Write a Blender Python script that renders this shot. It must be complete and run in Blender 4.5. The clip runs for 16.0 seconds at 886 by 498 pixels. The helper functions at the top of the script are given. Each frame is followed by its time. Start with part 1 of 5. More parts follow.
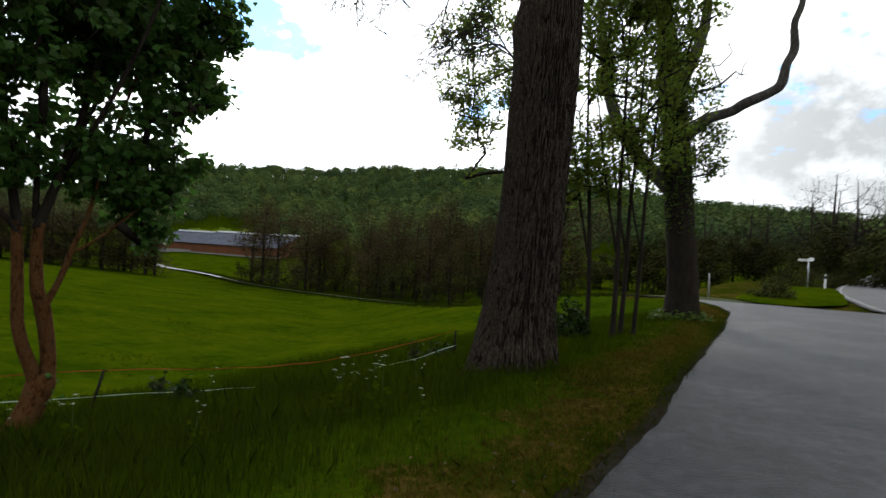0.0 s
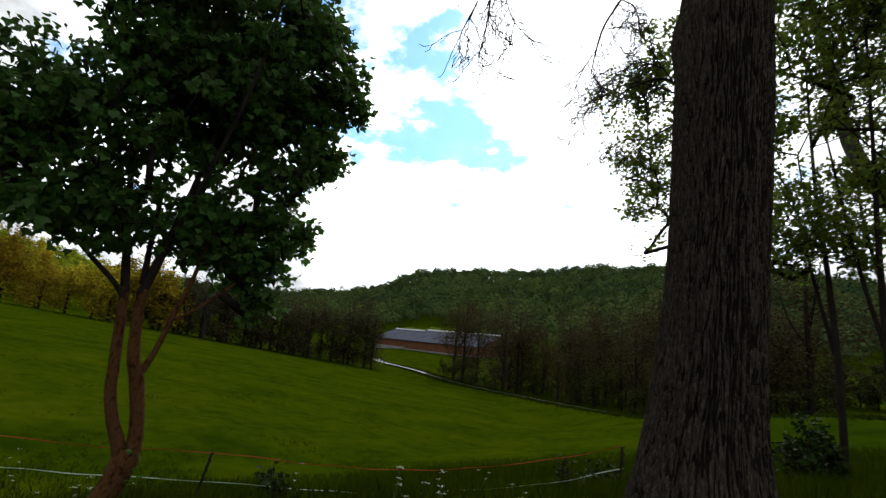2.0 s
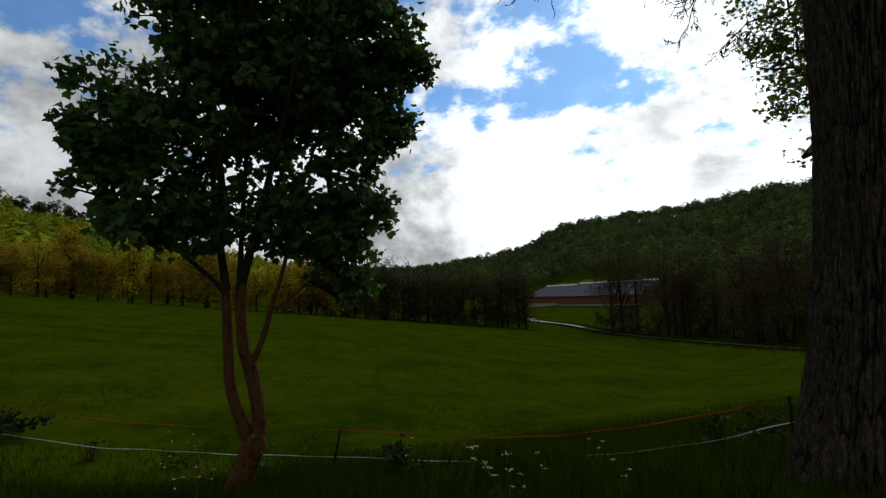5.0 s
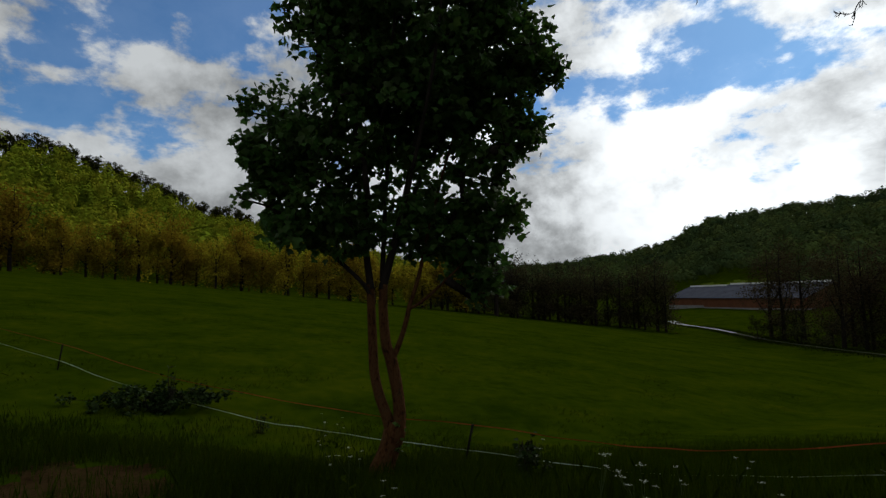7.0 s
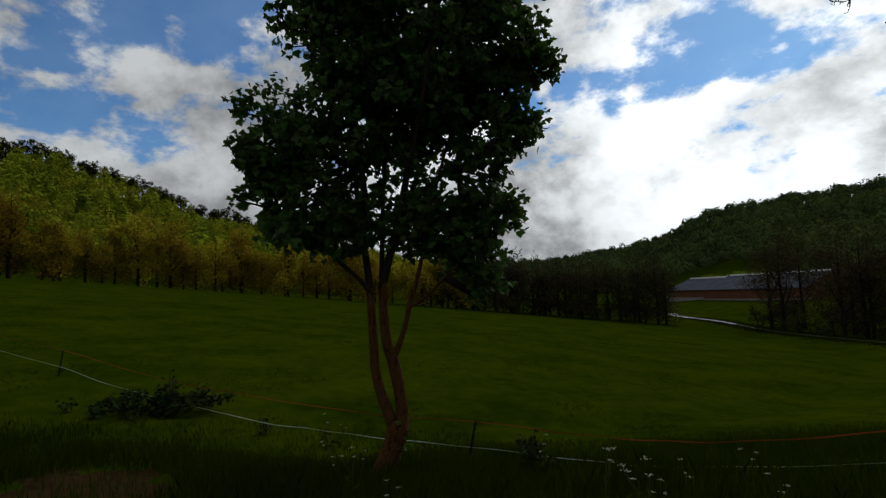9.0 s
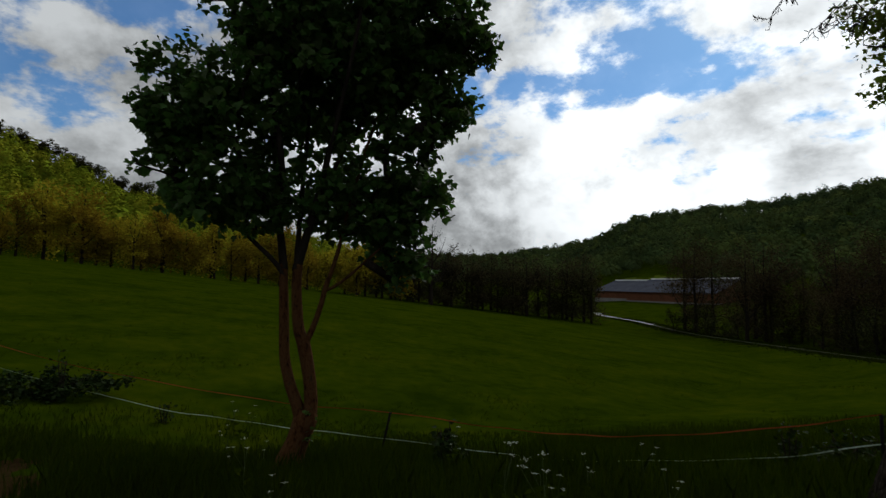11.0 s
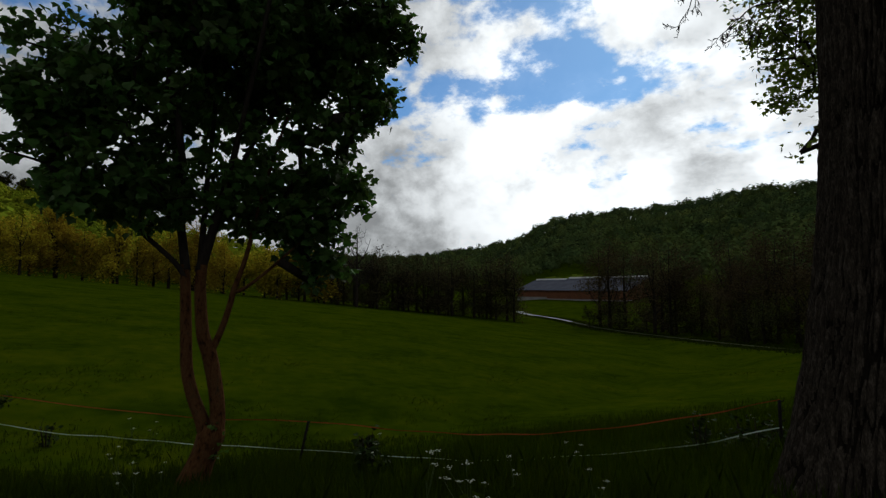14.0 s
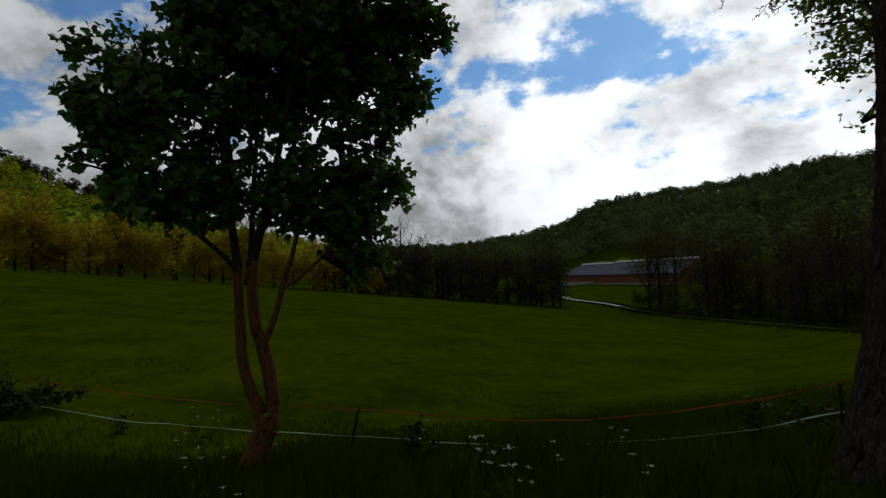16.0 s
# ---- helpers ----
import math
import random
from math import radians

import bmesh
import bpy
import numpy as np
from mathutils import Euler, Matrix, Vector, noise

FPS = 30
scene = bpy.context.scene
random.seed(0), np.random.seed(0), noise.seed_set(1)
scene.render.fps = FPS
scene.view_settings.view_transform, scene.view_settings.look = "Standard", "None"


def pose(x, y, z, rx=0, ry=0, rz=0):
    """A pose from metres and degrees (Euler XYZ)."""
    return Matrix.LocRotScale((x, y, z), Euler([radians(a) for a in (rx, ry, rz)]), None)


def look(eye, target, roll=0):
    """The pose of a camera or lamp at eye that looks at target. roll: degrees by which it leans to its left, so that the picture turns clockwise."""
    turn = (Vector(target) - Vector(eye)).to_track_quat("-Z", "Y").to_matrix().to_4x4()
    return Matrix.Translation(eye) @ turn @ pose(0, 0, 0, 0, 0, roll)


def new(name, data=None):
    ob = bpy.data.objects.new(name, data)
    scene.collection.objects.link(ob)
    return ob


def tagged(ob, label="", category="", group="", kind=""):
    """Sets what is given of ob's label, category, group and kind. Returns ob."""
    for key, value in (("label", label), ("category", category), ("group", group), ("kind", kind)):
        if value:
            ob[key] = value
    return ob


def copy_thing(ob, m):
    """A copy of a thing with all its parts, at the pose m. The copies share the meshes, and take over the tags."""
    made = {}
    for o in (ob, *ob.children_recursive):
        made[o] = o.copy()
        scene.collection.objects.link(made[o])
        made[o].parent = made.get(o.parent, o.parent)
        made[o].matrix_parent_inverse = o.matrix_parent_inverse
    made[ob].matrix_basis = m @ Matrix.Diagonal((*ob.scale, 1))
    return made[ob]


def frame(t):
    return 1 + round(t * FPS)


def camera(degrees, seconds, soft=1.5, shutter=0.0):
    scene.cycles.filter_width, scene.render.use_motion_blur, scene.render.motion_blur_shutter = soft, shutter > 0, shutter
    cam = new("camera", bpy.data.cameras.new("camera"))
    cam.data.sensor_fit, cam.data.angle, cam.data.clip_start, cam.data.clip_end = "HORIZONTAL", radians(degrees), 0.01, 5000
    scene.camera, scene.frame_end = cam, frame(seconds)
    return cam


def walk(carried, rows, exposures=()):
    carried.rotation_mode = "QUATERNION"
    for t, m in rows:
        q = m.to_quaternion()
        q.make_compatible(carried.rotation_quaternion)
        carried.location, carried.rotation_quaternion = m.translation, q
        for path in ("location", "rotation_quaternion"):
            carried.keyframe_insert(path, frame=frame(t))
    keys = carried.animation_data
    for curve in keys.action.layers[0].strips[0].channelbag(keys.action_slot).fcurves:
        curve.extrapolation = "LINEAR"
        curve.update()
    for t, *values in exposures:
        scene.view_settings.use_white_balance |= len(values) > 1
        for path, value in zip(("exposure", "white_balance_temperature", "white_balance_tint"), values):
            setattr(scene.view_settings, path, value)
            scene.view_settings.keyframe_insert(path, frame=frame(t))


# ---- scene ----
cam = camera(82.0, 16.0, soft=1.35, shutter=0.3)


def aim(x, y, z, yaw, pitch, roll):
    """A camera pose: yaw to the left of +y, pitch up, roll as look() takes it, in degrees."""
    a, p = radians(yaw), radians(pitch)
    way = Vector((-math.sin(a) * math.cos(p), math.cos(a) * math.cos(p), math.sin(p)))
    return look((x, y, z), Vector((x, y, z)) + way, roll)


PATH = [
    (0.0, -0.284, 0.420, 1.518, 18.19, 0.75, 3.71),
    (0.5, -0.249, 0.962, 1.459, 22.68, 0.85, -0.60),
    (1.0, -0.168, 1.499, 1.411, 26.76, 2.19, 5.91),
    (1.5, -0.146, 2.017, 1.362, 35.75, 4.62, 4.72),
    (2.0, -0.076, 2.411, 1.326, 41.69, 10.21, 5.43),
    (2.5, -0.003, 2.606, 1.354, 46.25, 7.20, 1.75),
    (3.0, -0.061, 2.536, 1.352, 42.87, 7.76, 4.91),
    (3.2, -0.074, 2.563, 1.360, 44.26, 7.11, 4.32),
    (5.3, -0.021, 3.393, 1.359, 58.97, 5.37, -0.97),
    (5.5, 0.014, 3.386, 1.367, 59.76, 7.09, 1.11),
    (6.0, 0.020, 3.409, 1.362, 62.92, 7.97, -0.49),
    (6.5, 0.027, 3.360, 1.383, 69.22, 6.06, -1.23),
    (7.0, 0.104, 3.263, 1.416, 72.02, 5.45, -0.57),
    (7.5, -0.004, 3.330, 1.392, 68.64, 3.45, 0.32),
    (8.0, 0.054, 3.276, 1.402, 71.21, 4.01, -2.56),
    (8.2, 0.093, 3.225, 1.416, 72.47, 4.91, -2.01),
    (10.3, -0.040, 3.456, 1.379, 67.65, 5.07, 0.75),
    (10.5, -0.071, 3.485, 1.365, 66.31, 4.96, 1.75),
    (11.0, -0.092, 3.553, 1.351, 64.95, 4.19, 0.83),
    (11.5, -0.234, 3.633, 1.339, 57.72, 2.32, 3.18),
    (12.0, -0.276, 3.697, 1.343, 56.86, 4.33, 1.71),
    (12.5, -0.283, 3.713, 1.330, 55.23, 4.90, 0.38),
    (13.0, -0.334, 3.725, 1.319, 55.60, 4.38, 0.12),
    (13.5, -0.307, 3.719, 1.325, 56.23, 4.45, 0.15),
    (14.0, -0.292, 3.711, 1.329, 56.59, 4.38, -0.11),
    (14.5, -0.291, 3.710, 1.333, 57.00, 3.85, -0.47),
    (15.0, -0.305, 3.715, 1.325, 58.04, 3.73, -0.69),
    (15.5, -0.356, 3.725, 1.312, 63.39, 3.64, -1.41),
    (16.0, -0.218, 3.711, 1.341, 61.47, 3.13, -1.75),
]
walk(cam, [(t, aim(*p)) for t, *p in PATH],
     [(0, 1.3), (1, 1.25), (2, 0.9), (3, 0.52), (5.5, -0.12), (8, -0.42), (12, -0.36), (16, -0.42)])

# ---- light ----
SUN_AZ, SUN_EL = 24.0, 40.0


def heading(az, el=0.0):
    a, e = radians(az), radians(el)
    return Vector((-math.sin(a) * math.cos(e), math.cos(a) * math.cos(e), math.sin(e)))


def make_world():
    w = bpy.data.worlds.new("sky")
    scene.world = w
    w.use_nodes = True
    nt = w.node_tree
    nt.nodes.clear()
    N, L = nt.nodes.new, nt.links.new

    def math_node(op, a, b=None, c=None, clamp=False):
        n = N("ShaderNodeMath")
        n.operation, n.use_clamp = op, clamp
        for i, v in enumerate((a, b, c)):
            if v is None:
                continue
            if isinstance(v, (int, float)):
                n.inputs[i].default_value = v
            else:
                L(v, n.inputs[i])
        return n.outputs[0]

    co = N("ShaderNodeTexCoord").outputs["Generated"]
    sky = N("ShaderNodeTexSky")
    sky.sky_type, sky.sun_disc = "NISHITA", False
    sky.sun_elevation, sky.sun_rotation = radians(SUN_EL), radians(360 - SUN_AZ)
    sky.air_density, sky.dust_density = 1.0, 0.4
    sep = N("ShaderNodeSeparateXYZ")
    L(co, sep.inputs[0])
    up = math_node("ADD", math_node("MAXIMUM", sep.outputs[2], 0.0), 0.22)
    flat = N("ShaderNodeCombineXYZ")
    L(math_node("DIVIDE", sep.outputs[0], up), flat.inputs[0])
    L(math_node("DIVIDE", sep.outputs[1], up), flat.inputs[1])
    L(math_node("MULTIPLY", sep.outputs[2], 1.5), flat.inputs[2])

    def noise_node(scale, detail, rough, vec, offset):
        m = N("ShaderNodeMapping")
        m.inputs["Location"].default_value = offset
        L(vec, m.inputs["Vector"])
        n = N("ShaderNodeTexNoise")
        n.inputs["Scale"].default_value, n.inputs["Detail"].default_value = scale, detail
        n.inputs["Roughness"].default_value = rough
        L(m.outputs[0], n.inputs["Vector"])
        return n.outputs["Fac"]

    big = noise_node(2.1, 10.0, 0.6, flat.outputs[0], (2.3, 0.7, 0.0))
    fine = noise_node(5.0, 8.0, 0.6, flat.outputs[0], (0.0, 4.0, 1.0))
    wisp = noise_node(8.0, 8.0, 0.6, flat.outputs[0], (3.0, 2.0, 5.0))
    tall = N("ShaderNodeMapping")
    tall.inputs["Scale"].default_value = (1.0, 1.0, 1.25)
    L(co, tall.inputs["Vector"])
    shade = noise_node(3.4, 9.0, 0.58, tall.outputs[0], (7.0, 1.0, 3.0))
    puff = noise_node(9.0, 9.0, 0.6, tall.outputs[0], (1.0, 5.0, 2.0))

    def spot(az, el, inner, outer):
        d = N("ShaderNodeVectorMath")
        d.operation = "DOT_PRODUCT"
        d.inputs[1].default_value = heading(az, el)
        L(co, d.inputs[0])
        r = N("ShaderNodeMapRange")
        r.interpolation_type = "SMOOTHSTEP"
        r.inputs["From Min"].default_value = math.cos(radians(outer))
        r.inputs["From Max"].default_value = math.cos(radians(inner))
        L(d.outputs["Value"], r.inputs["Value"])
        return r.outputs[0]

    # blue gaps in the cloud
    gaps = None
    for az, el, inner, outer, much in SKY_GAPS:
        g = math_node("MULTIPLY", spot(az, el, inner, outer), much)
        gaps = g if gaps is None else math_node("ADD", gaps, g)
    cover = math_node("ADD", math_node("MULTIPLY_ADD", big, 1.8, -0.9), math_node("MULTIPLY_ADD", fine, 1.0, -0.5))
    cover = math_node("ADD", cover, math_node("MULTIPLY_ADD", wisp, 1.5, -0.75))
    cover = math_node("ADD", cover, math_node("MULTIPLY_ADD", puff, 2.2, -1.1))
    cover = math_node("SUBTRACT", math_node("ADD", cover, 0.86), gaps)
    mask = N("ShaderNodeMapRange")
    mask.interpolation_type = "SMOOTHSTEP"
    mask.inputs["From Min"].default_value, mask.inputs["From Max"].default_value = 0.16, 0.72
    mask.inputs["To Min"].default_value = 0.1
    low_sky = N("ShaderNodeMapRange")
    low_sky.interpolation_type = "SMOOTHSTEP"
    low_sky.inputs["From Min"].default_value, low_sky.inputs["From Max"].default_value = 0.27, 0.12
    low_sky.inputs["To Max"].default_value = 0.45
    L(sep.outputs[2], low_sky.inputs["Value"])
    cover = math_node("ADD", cover, low_sky.outputs[0])
    L(cover, mask.inputs["Value"])
    # the cloud's brightness: grey bellies, bright towards the sun
    glow = math_node("ADD", math_node("MULTIPLY", spot(SUN_AZ + 6, 20, 3, 30), 7.0), math_node("MULTIPLY", spot(SUN_AZ + 14, 18, 14, 62), 2.9))
    belly = N("ShaderNodeMapRange")
    belly.inputs["From Min"].default_value, belly.inputs["From Max"].default_value = 0.40, 0.60
    belly.inputs["To Min"].default_value, belly.inputs["To Max"].default_value = 2.6, 5.8
    L(math_node("MULTIPLY_ADD", puff, 0.35, math_node("MULTIPLY", shade, 0.65)), belly.inputs["Value"])
    grey = math_node("MULTIPLY", math_node("MULTIPLY", spot(27, 18, 2, 14), math_node("MULTIPLY_ADD", big, 4.0, -1.35, clamp=True)), -7.0)
    folds = N("ShaderNodeMapRange")
    folds.interpolation_type = "SMOOTHSTEP"
    folds.inputs["From Min"].default_value, folds.inputs["From Max"].default_value = 0.4, 0.56
    folds.inputs["To Min"].default_value, folds.inputs["To Max"].default_value = 0.8, 1.06
    L(math_node("MULTIPLY_ADD", puff, 0.5, math_node("MULTIPLY", shade, 0.5)), folds.inputs["Value"])
    bank = math_node("MULTIPLY", spot(57, 9, 3, 13), math_node("MULTIPLY_ADD", puff, -4.0, 2.55, clamp=True))
    lum = math_node("ADD", math_node("ADD", belly.outputs[0], glow), math_node("MULTIPLY_ADD", bank, -2.2, grey))
    lum = math_node("MAXIMUM", math_node("MULTIPLY", lum, folds.outputs[0]), 2.4)
    cloud = N("ShaderNodeCombineColor")
    L(math_node("MULTIPLY", lum, 0.95), cloud.inputs[0])
    L(lum, cloud.inputs[1])
    L(math_node("MULTIPLY", lum, 1.03), cloud.inputs[2])
    tint = N("ShaderNodeMix")
    tint.data_type, tint.blend_type = "RGBA", "MULTIPLY"
    tint.inputs["Factor"].default_value = 1.0
    tint.inputs["B"].default_value = (0.34, 0.72, 1.04, 1)
    L(sky.outputs[0], tint.inputs["A"])
    mix = N("ShaderNodeMix")
    mix.data_type = "RGBA"
    L(mask.outputs[0], mix.inputs["Factor"])
    L(tint.outputs["Result"], mix.inputs["A"])
    L(cloud.outputs[0], mix.inputs["B"])
    bg = N("ShaderNodeBackground")
    bg.inputs["Strength"].default_value = 0.12
    L(mix.outputs["Result"], bg.inputs["Color"])
    L(bg.outputs[0], N("ShaderNodeOutputWorld").inputs["Surface"])


SKY_GAPS = [(64, 20.6, 1, 4, 0.5), (60, 21, 1, 4.5, 0.48), (55, 21.3, 1, 4.5, 0.48), (50, 21.3, 1, 5, 0.5), (46, 22.5, 2, 5, 0.42), (42, 23, 2, 5, 0.42), (38, 22, 1, 4.5, 0.4), (42, 27, 1, 4.5, 0.4), (51, 31.5, 2, 5, 0.55), (43, 31.5, 2, 5, 0.55), (60, 34, 2, 6, 0.5),
            (111, 20, 2, 5, 0.55), (107, 26.5, 2, 6, 0.55), (100, 28, 2, 6, 0.55), (94, 28, 2, 6, 0.5), (103, 15.2, 1, 3.8, 0.6), (108, 17.2, 1, 3, 0.5), (112, 16, 1, 3.5, 0.5), (78, 42, 4, 16, 0.35)]
make_world()
sun = new("sun", bpy.data.lights.new("sun", "SUN"))
sun.data.energy, sun.data.angle, sun.data.color = 0.8, radians(11), (1.0, 0.94, 0.84)
sun.matrix_world = look(heading(SUN_AZ, SUN_EL) * 100, (0, 0, 0))


# ---- materials ----
def material(name, colours, scale=3.0, rough=0.85, bump=0.3, bump_scale=None, fine=None, island=0.0, per_object=0.0, translucent=0.0,
             stretch=(1, 1, 1), metallic=0.0, detail=6.0, low=0.35, high=0.65, specular=0.3, distance=0.02, cells=0.0, spread=0.35):
    """A procedural surface: two colours mixed by noise at two scales, with relief; island, per_object: spread of brightness and hue."""
    m = bpy.data.materials.new(name)
    m.use_nodes = True
    nt = m.node_tree
    nt.nodes.clear()
    N, L = nt.nodes.new, nt.links.new
    co = N("ShaderNodeTexCoord")
    mp = N("ShaderNodeMapping")
    mp.inputs["Scale"].default_value = stretch
    L(co.outputs["Object"], mp.inputs["Vector"])
    n1 = N("ShaderNodeTexNoise")
    n1.inputs["Scale"].default_value, n1.inputs["Detail"].default_value = scale, detail
    n2 = N("ShaderNodeTexNoise")
    n2.inputs["Scale"].default_value, n2.inputs["Detail"].default_value = (fine or scale * 9), 5.0
    L(mp.outputs[0], n1.inputs["Vector"])
    L(mp.outputs[0], n2.inputs["Vector"])
    add = N("ShaderNodeMath")
    add.operation = "MULTIPLY_ADD"
    add.inputs[1].default_value = 0.45
    L(n2.outputs["Fac"], add.inputs[0])
    sc = N("ShaderNodeMath")
    sc.operation = "MULTIPLY"
    sc.inputs[1].default_value = 0.55
    L(n1.outputs["Fac"], sc.inputs[0])
    L(sc.outputs[0], add.inputs[2])
    ramp = N("ShaderNodeValToRGB")
    els = ramp.color_ramp.elements
    while len(els) < len(colours):
        els.new(0.5)
    for i, c in enumerate(colours):
        els[i].position = low + (high - low) * i / max(1, len(colours) - 1)
        els[i].color = (*c, 1)
    L(add.outputs[0], ramp.inputs["Fac"])
    colour = ramp.outputs["Color"]
    for socket, much in (("island", island), ("object", per_object)):
        if not much:
            continue
        if socket == "island":
            rnd = N("ShaderNodeNewGeometry").outputs["Random Per Island"]
        else:
            rnd = N("ShaderNodeObjectInfo").outputs["Random"]
        hsv = N("ShaderNodeHueSaturation")
        for key, lo, hi in (("Value", 1 - much, 1 + much), ("Hue", 0.5 - 0.05 * much, 0.5 + 0.05 * much)):
            r = N("ShaderNodeMapRange")
            r.inputs["To Min"].default_value, r.inputs["To Max"].default_value = lo, hi
            L(rnd, r.inputs["Value"])
            L(r.outputs[0], hsv.inputs[key])
        L(colour, hsv.inputs["Color"])
        colour = hsv.outputs["Color"]
    if cells:
        vo = N("ShaderNodeTexVoronoi")
        vo.inputs["Scale"].default_value = cells
        L(co.outputs["Object"], vo.inputs["Vector"])
        split = N("ShaderNodeSeparateColor")
        L(vo.outputs["Color"], split.inputs[0])
        hsv = N("ShaderNodeHueSaturation")
        for key, i, lo, hi in (("Value", 0, 1 - spread, 1 + spread), ("Hue", 1, 0.48, 0.512)):
            r = N("ShaderNodeMapRange")
            r.inputs["To Min"].default_value, r.inputs["To Max"].default_value = lo, hi
            L(split.outputs[i], r.inputs["Value"])
            L(r.outputs[0], hsv.inputs[key])
        L(colour, hsv.inputs["Color"])
        colour = hsv.outputs["Color"]
    b = N("ShaderNodeBsdfPrincipled")
    b.inputs["Roughness"].default_value, b.inputs["Metallic"].default_value = rough, metallic
    b.inputs["Specular IOR Level"].default_value = specular
    L(colour, b.inputs["Base Color"])
    if bump:
        bp = N("ShaderNodeBump")
        bp.inputs["Strength"].default_value, bp.inputs["Distance"].default_value = bump, distance
        if bump_scale:
            n3 = N("ShaderNodeTexNoise")
            n3.inputs["Scale"].default_value, n3.inputs["Detail"].default_value = bump_scale, 6.0
            L(mp.outputs[0], n3.inputs["Vector"])
            L(n3.outputs["Fac"], bp.inputs["Height"])
        else:
            L(add.outputs[0], bp.inputs["Height"])
        L(bp.outputs[0], b.inputs["Normal"])
    shader = b.outputs[0]
    if translucent:
        tr = N("ShaderNodeBsdfTranslucent")
        L(colour, tr.inputs["Color"])
        mx = N("ShaderNodeMixShader")
        mx.inputs[0].default_value = translucent
        L(shader, mx.inputs[1])
        L(tr.outputs[0], mx.inputs[2])
        shader = mx.outputs[0]
    L(shader, N("ShaderNodeOutputMaterial").inputs["Surface"])
    return m


MEADOW = material("meadow", [(0.012, 0.023, 0.0005), (0.0225, 0.037, 0.0007), (0.036, 0.048, 0.0011)], 0.3, 1.0, 0.25, 9.0, fine=1.9, distance=0.05, specular=0.0, low=0.34, high=0.66)
LIT_PASTURE = material("lit_pasture", [(0.045, 0.07, 0.008), (0.065, 0.09, 0.011), (0.085, 0.105, 0.016)], 0.02, 1.0, 0.0, fine=0.15, specular=0.0)
VERGE = material("verge", [(0.009, 0.017, 0.0008), (0.02, 0.023, 0.0018), (0.06, 0.04, 0.010)], 1.1, 1.0, 0.9, 14.0, fine=9.0, distance=0.05, specular=0.0, low=0.38, high=0.62)
TARMAC = material("tarmac", [(0.006, 0.006, 0.0064), (0.02, 0.02, 0.021), (0.045, 0.044, 0.046)], 0.7, 0.57, 1.0, 45.0, fine=6.0, distance=0.012, specular=0.22, low=0.38, high=0.64)
ASPHALT = material("asphalt", [(0.05, 0.05, 0.052), (0.07, 0.07, 0.072)], 0.8, 0.85, 0.4, 50.0, fine=30.0, distance=0.006)
LITTER = material("dead_leaf", [(0.025, 0.014, 0.006), (0.06, 0.034, 0.014)], 6.0, 0.9, 0.2, island=0.4)
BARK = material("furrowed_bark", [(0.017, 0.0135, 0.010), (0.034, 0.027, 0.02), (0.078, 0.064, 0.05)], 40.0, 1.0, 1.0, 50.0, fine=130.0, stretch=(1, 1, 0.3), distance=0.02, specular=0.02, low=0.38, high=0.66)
FURROW_SHADE = material("furrow_shade", [(0.008, 0.0065, 0.005), (0.017, 0.0135, 0.0105)], 40.0, 1.0, 0.6, 60.0, fine=120.0, stretch=(1, 1, 0.3), specular=0.0)
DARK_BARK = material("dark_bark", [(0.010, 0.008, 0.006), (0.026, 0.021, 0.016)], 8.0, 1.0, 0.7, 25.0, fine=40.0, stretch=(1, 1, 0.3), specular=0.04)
GREY_BARK = material("grey_bark", [(0.025, 0.022, 0.019), (0.06, 0.054, 0.048), (0.1, 0.092, 0.082)], 9.0, 1.0, 0.8, 25.0, fine=45.0, stretch=(1, 1, 0.5), specular=0.04)
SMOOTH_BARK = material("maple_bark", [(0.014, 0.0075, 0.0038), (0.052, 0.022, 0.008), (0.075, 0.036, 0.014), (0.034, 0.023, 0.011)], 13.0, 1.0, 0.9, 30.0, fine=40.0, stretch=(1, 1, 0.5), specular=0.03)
TWIG = material("twig", [(0.016, 0.012, 0.009), (0.032, 0.025, 0.019)], 8.0, 0.95, 0.2, specular=0.05)
MAPLE_LEAF = material("maple_leaf", [(0.03, 0.07, 0.012), (0.058, 0.112, 0.019)], 3.0, 0.5, 0.1, island=0.4, translucent=0.5, specular=0.15)
LEAF = material("young_leaf", [(0.07, 0.105, 0.013), (0.115, 0.155, 0.022)], 3.0, 0.65, 0.1, island=0.35, translucent=0.6, specular=0.04)
IVY = material("ivy_leaf", [(0.045, 0.074, 0.014), (0.075, 0.105, 0.02)], 3.0, 0.6, 0.1, island=0.35, translucent=0.45, specular=0.06)
# leaf colour raised to carry the sunlight on the alders
SUNLIT_ALDER = material("sunlit_alder_leaf", [(0.21, 0.155, 0.013), (0.34, 0.255, 0.022)], 0.5, 0.8, 0.0, island=0.3, per_object=0.25, translucent=0.5, specular=0.0)
BROWN_LEAF = material("budding_leaf", [(0.03, 0.022, 0.011), (0.055, 0.038, 0.016)], 0.5, 0.9, 0.0, island=0.4, per_object=0.35, translucent=0.3, specular=0.02)
BRAMBLE = material("bramble_leaf", [(0.010, 0.02, 0.004), (0.02, 0.036, 0.006)], 3.0, 0.7, 0.0, island=0.4, translucent=0.1, specular=0.05)
EARTH = material("bare_earth", [(0.02, 0.012, 0.005), (0.036, 0.022, 0.009), (0.018, 0.018, 0.004)], 1.6, 1.0, 0.9, 14.0, fine=11.0, distance=0.05, specular=0.0)
THICKET_LEAF = material("thicket_bud", [(0.032, 0.027, 0.013), (0.06, 0.048, 0.02)], 0.5, 0.9, 0.0, island=0.4, per_object=0.4, translucent=0.3, specular=0.02)
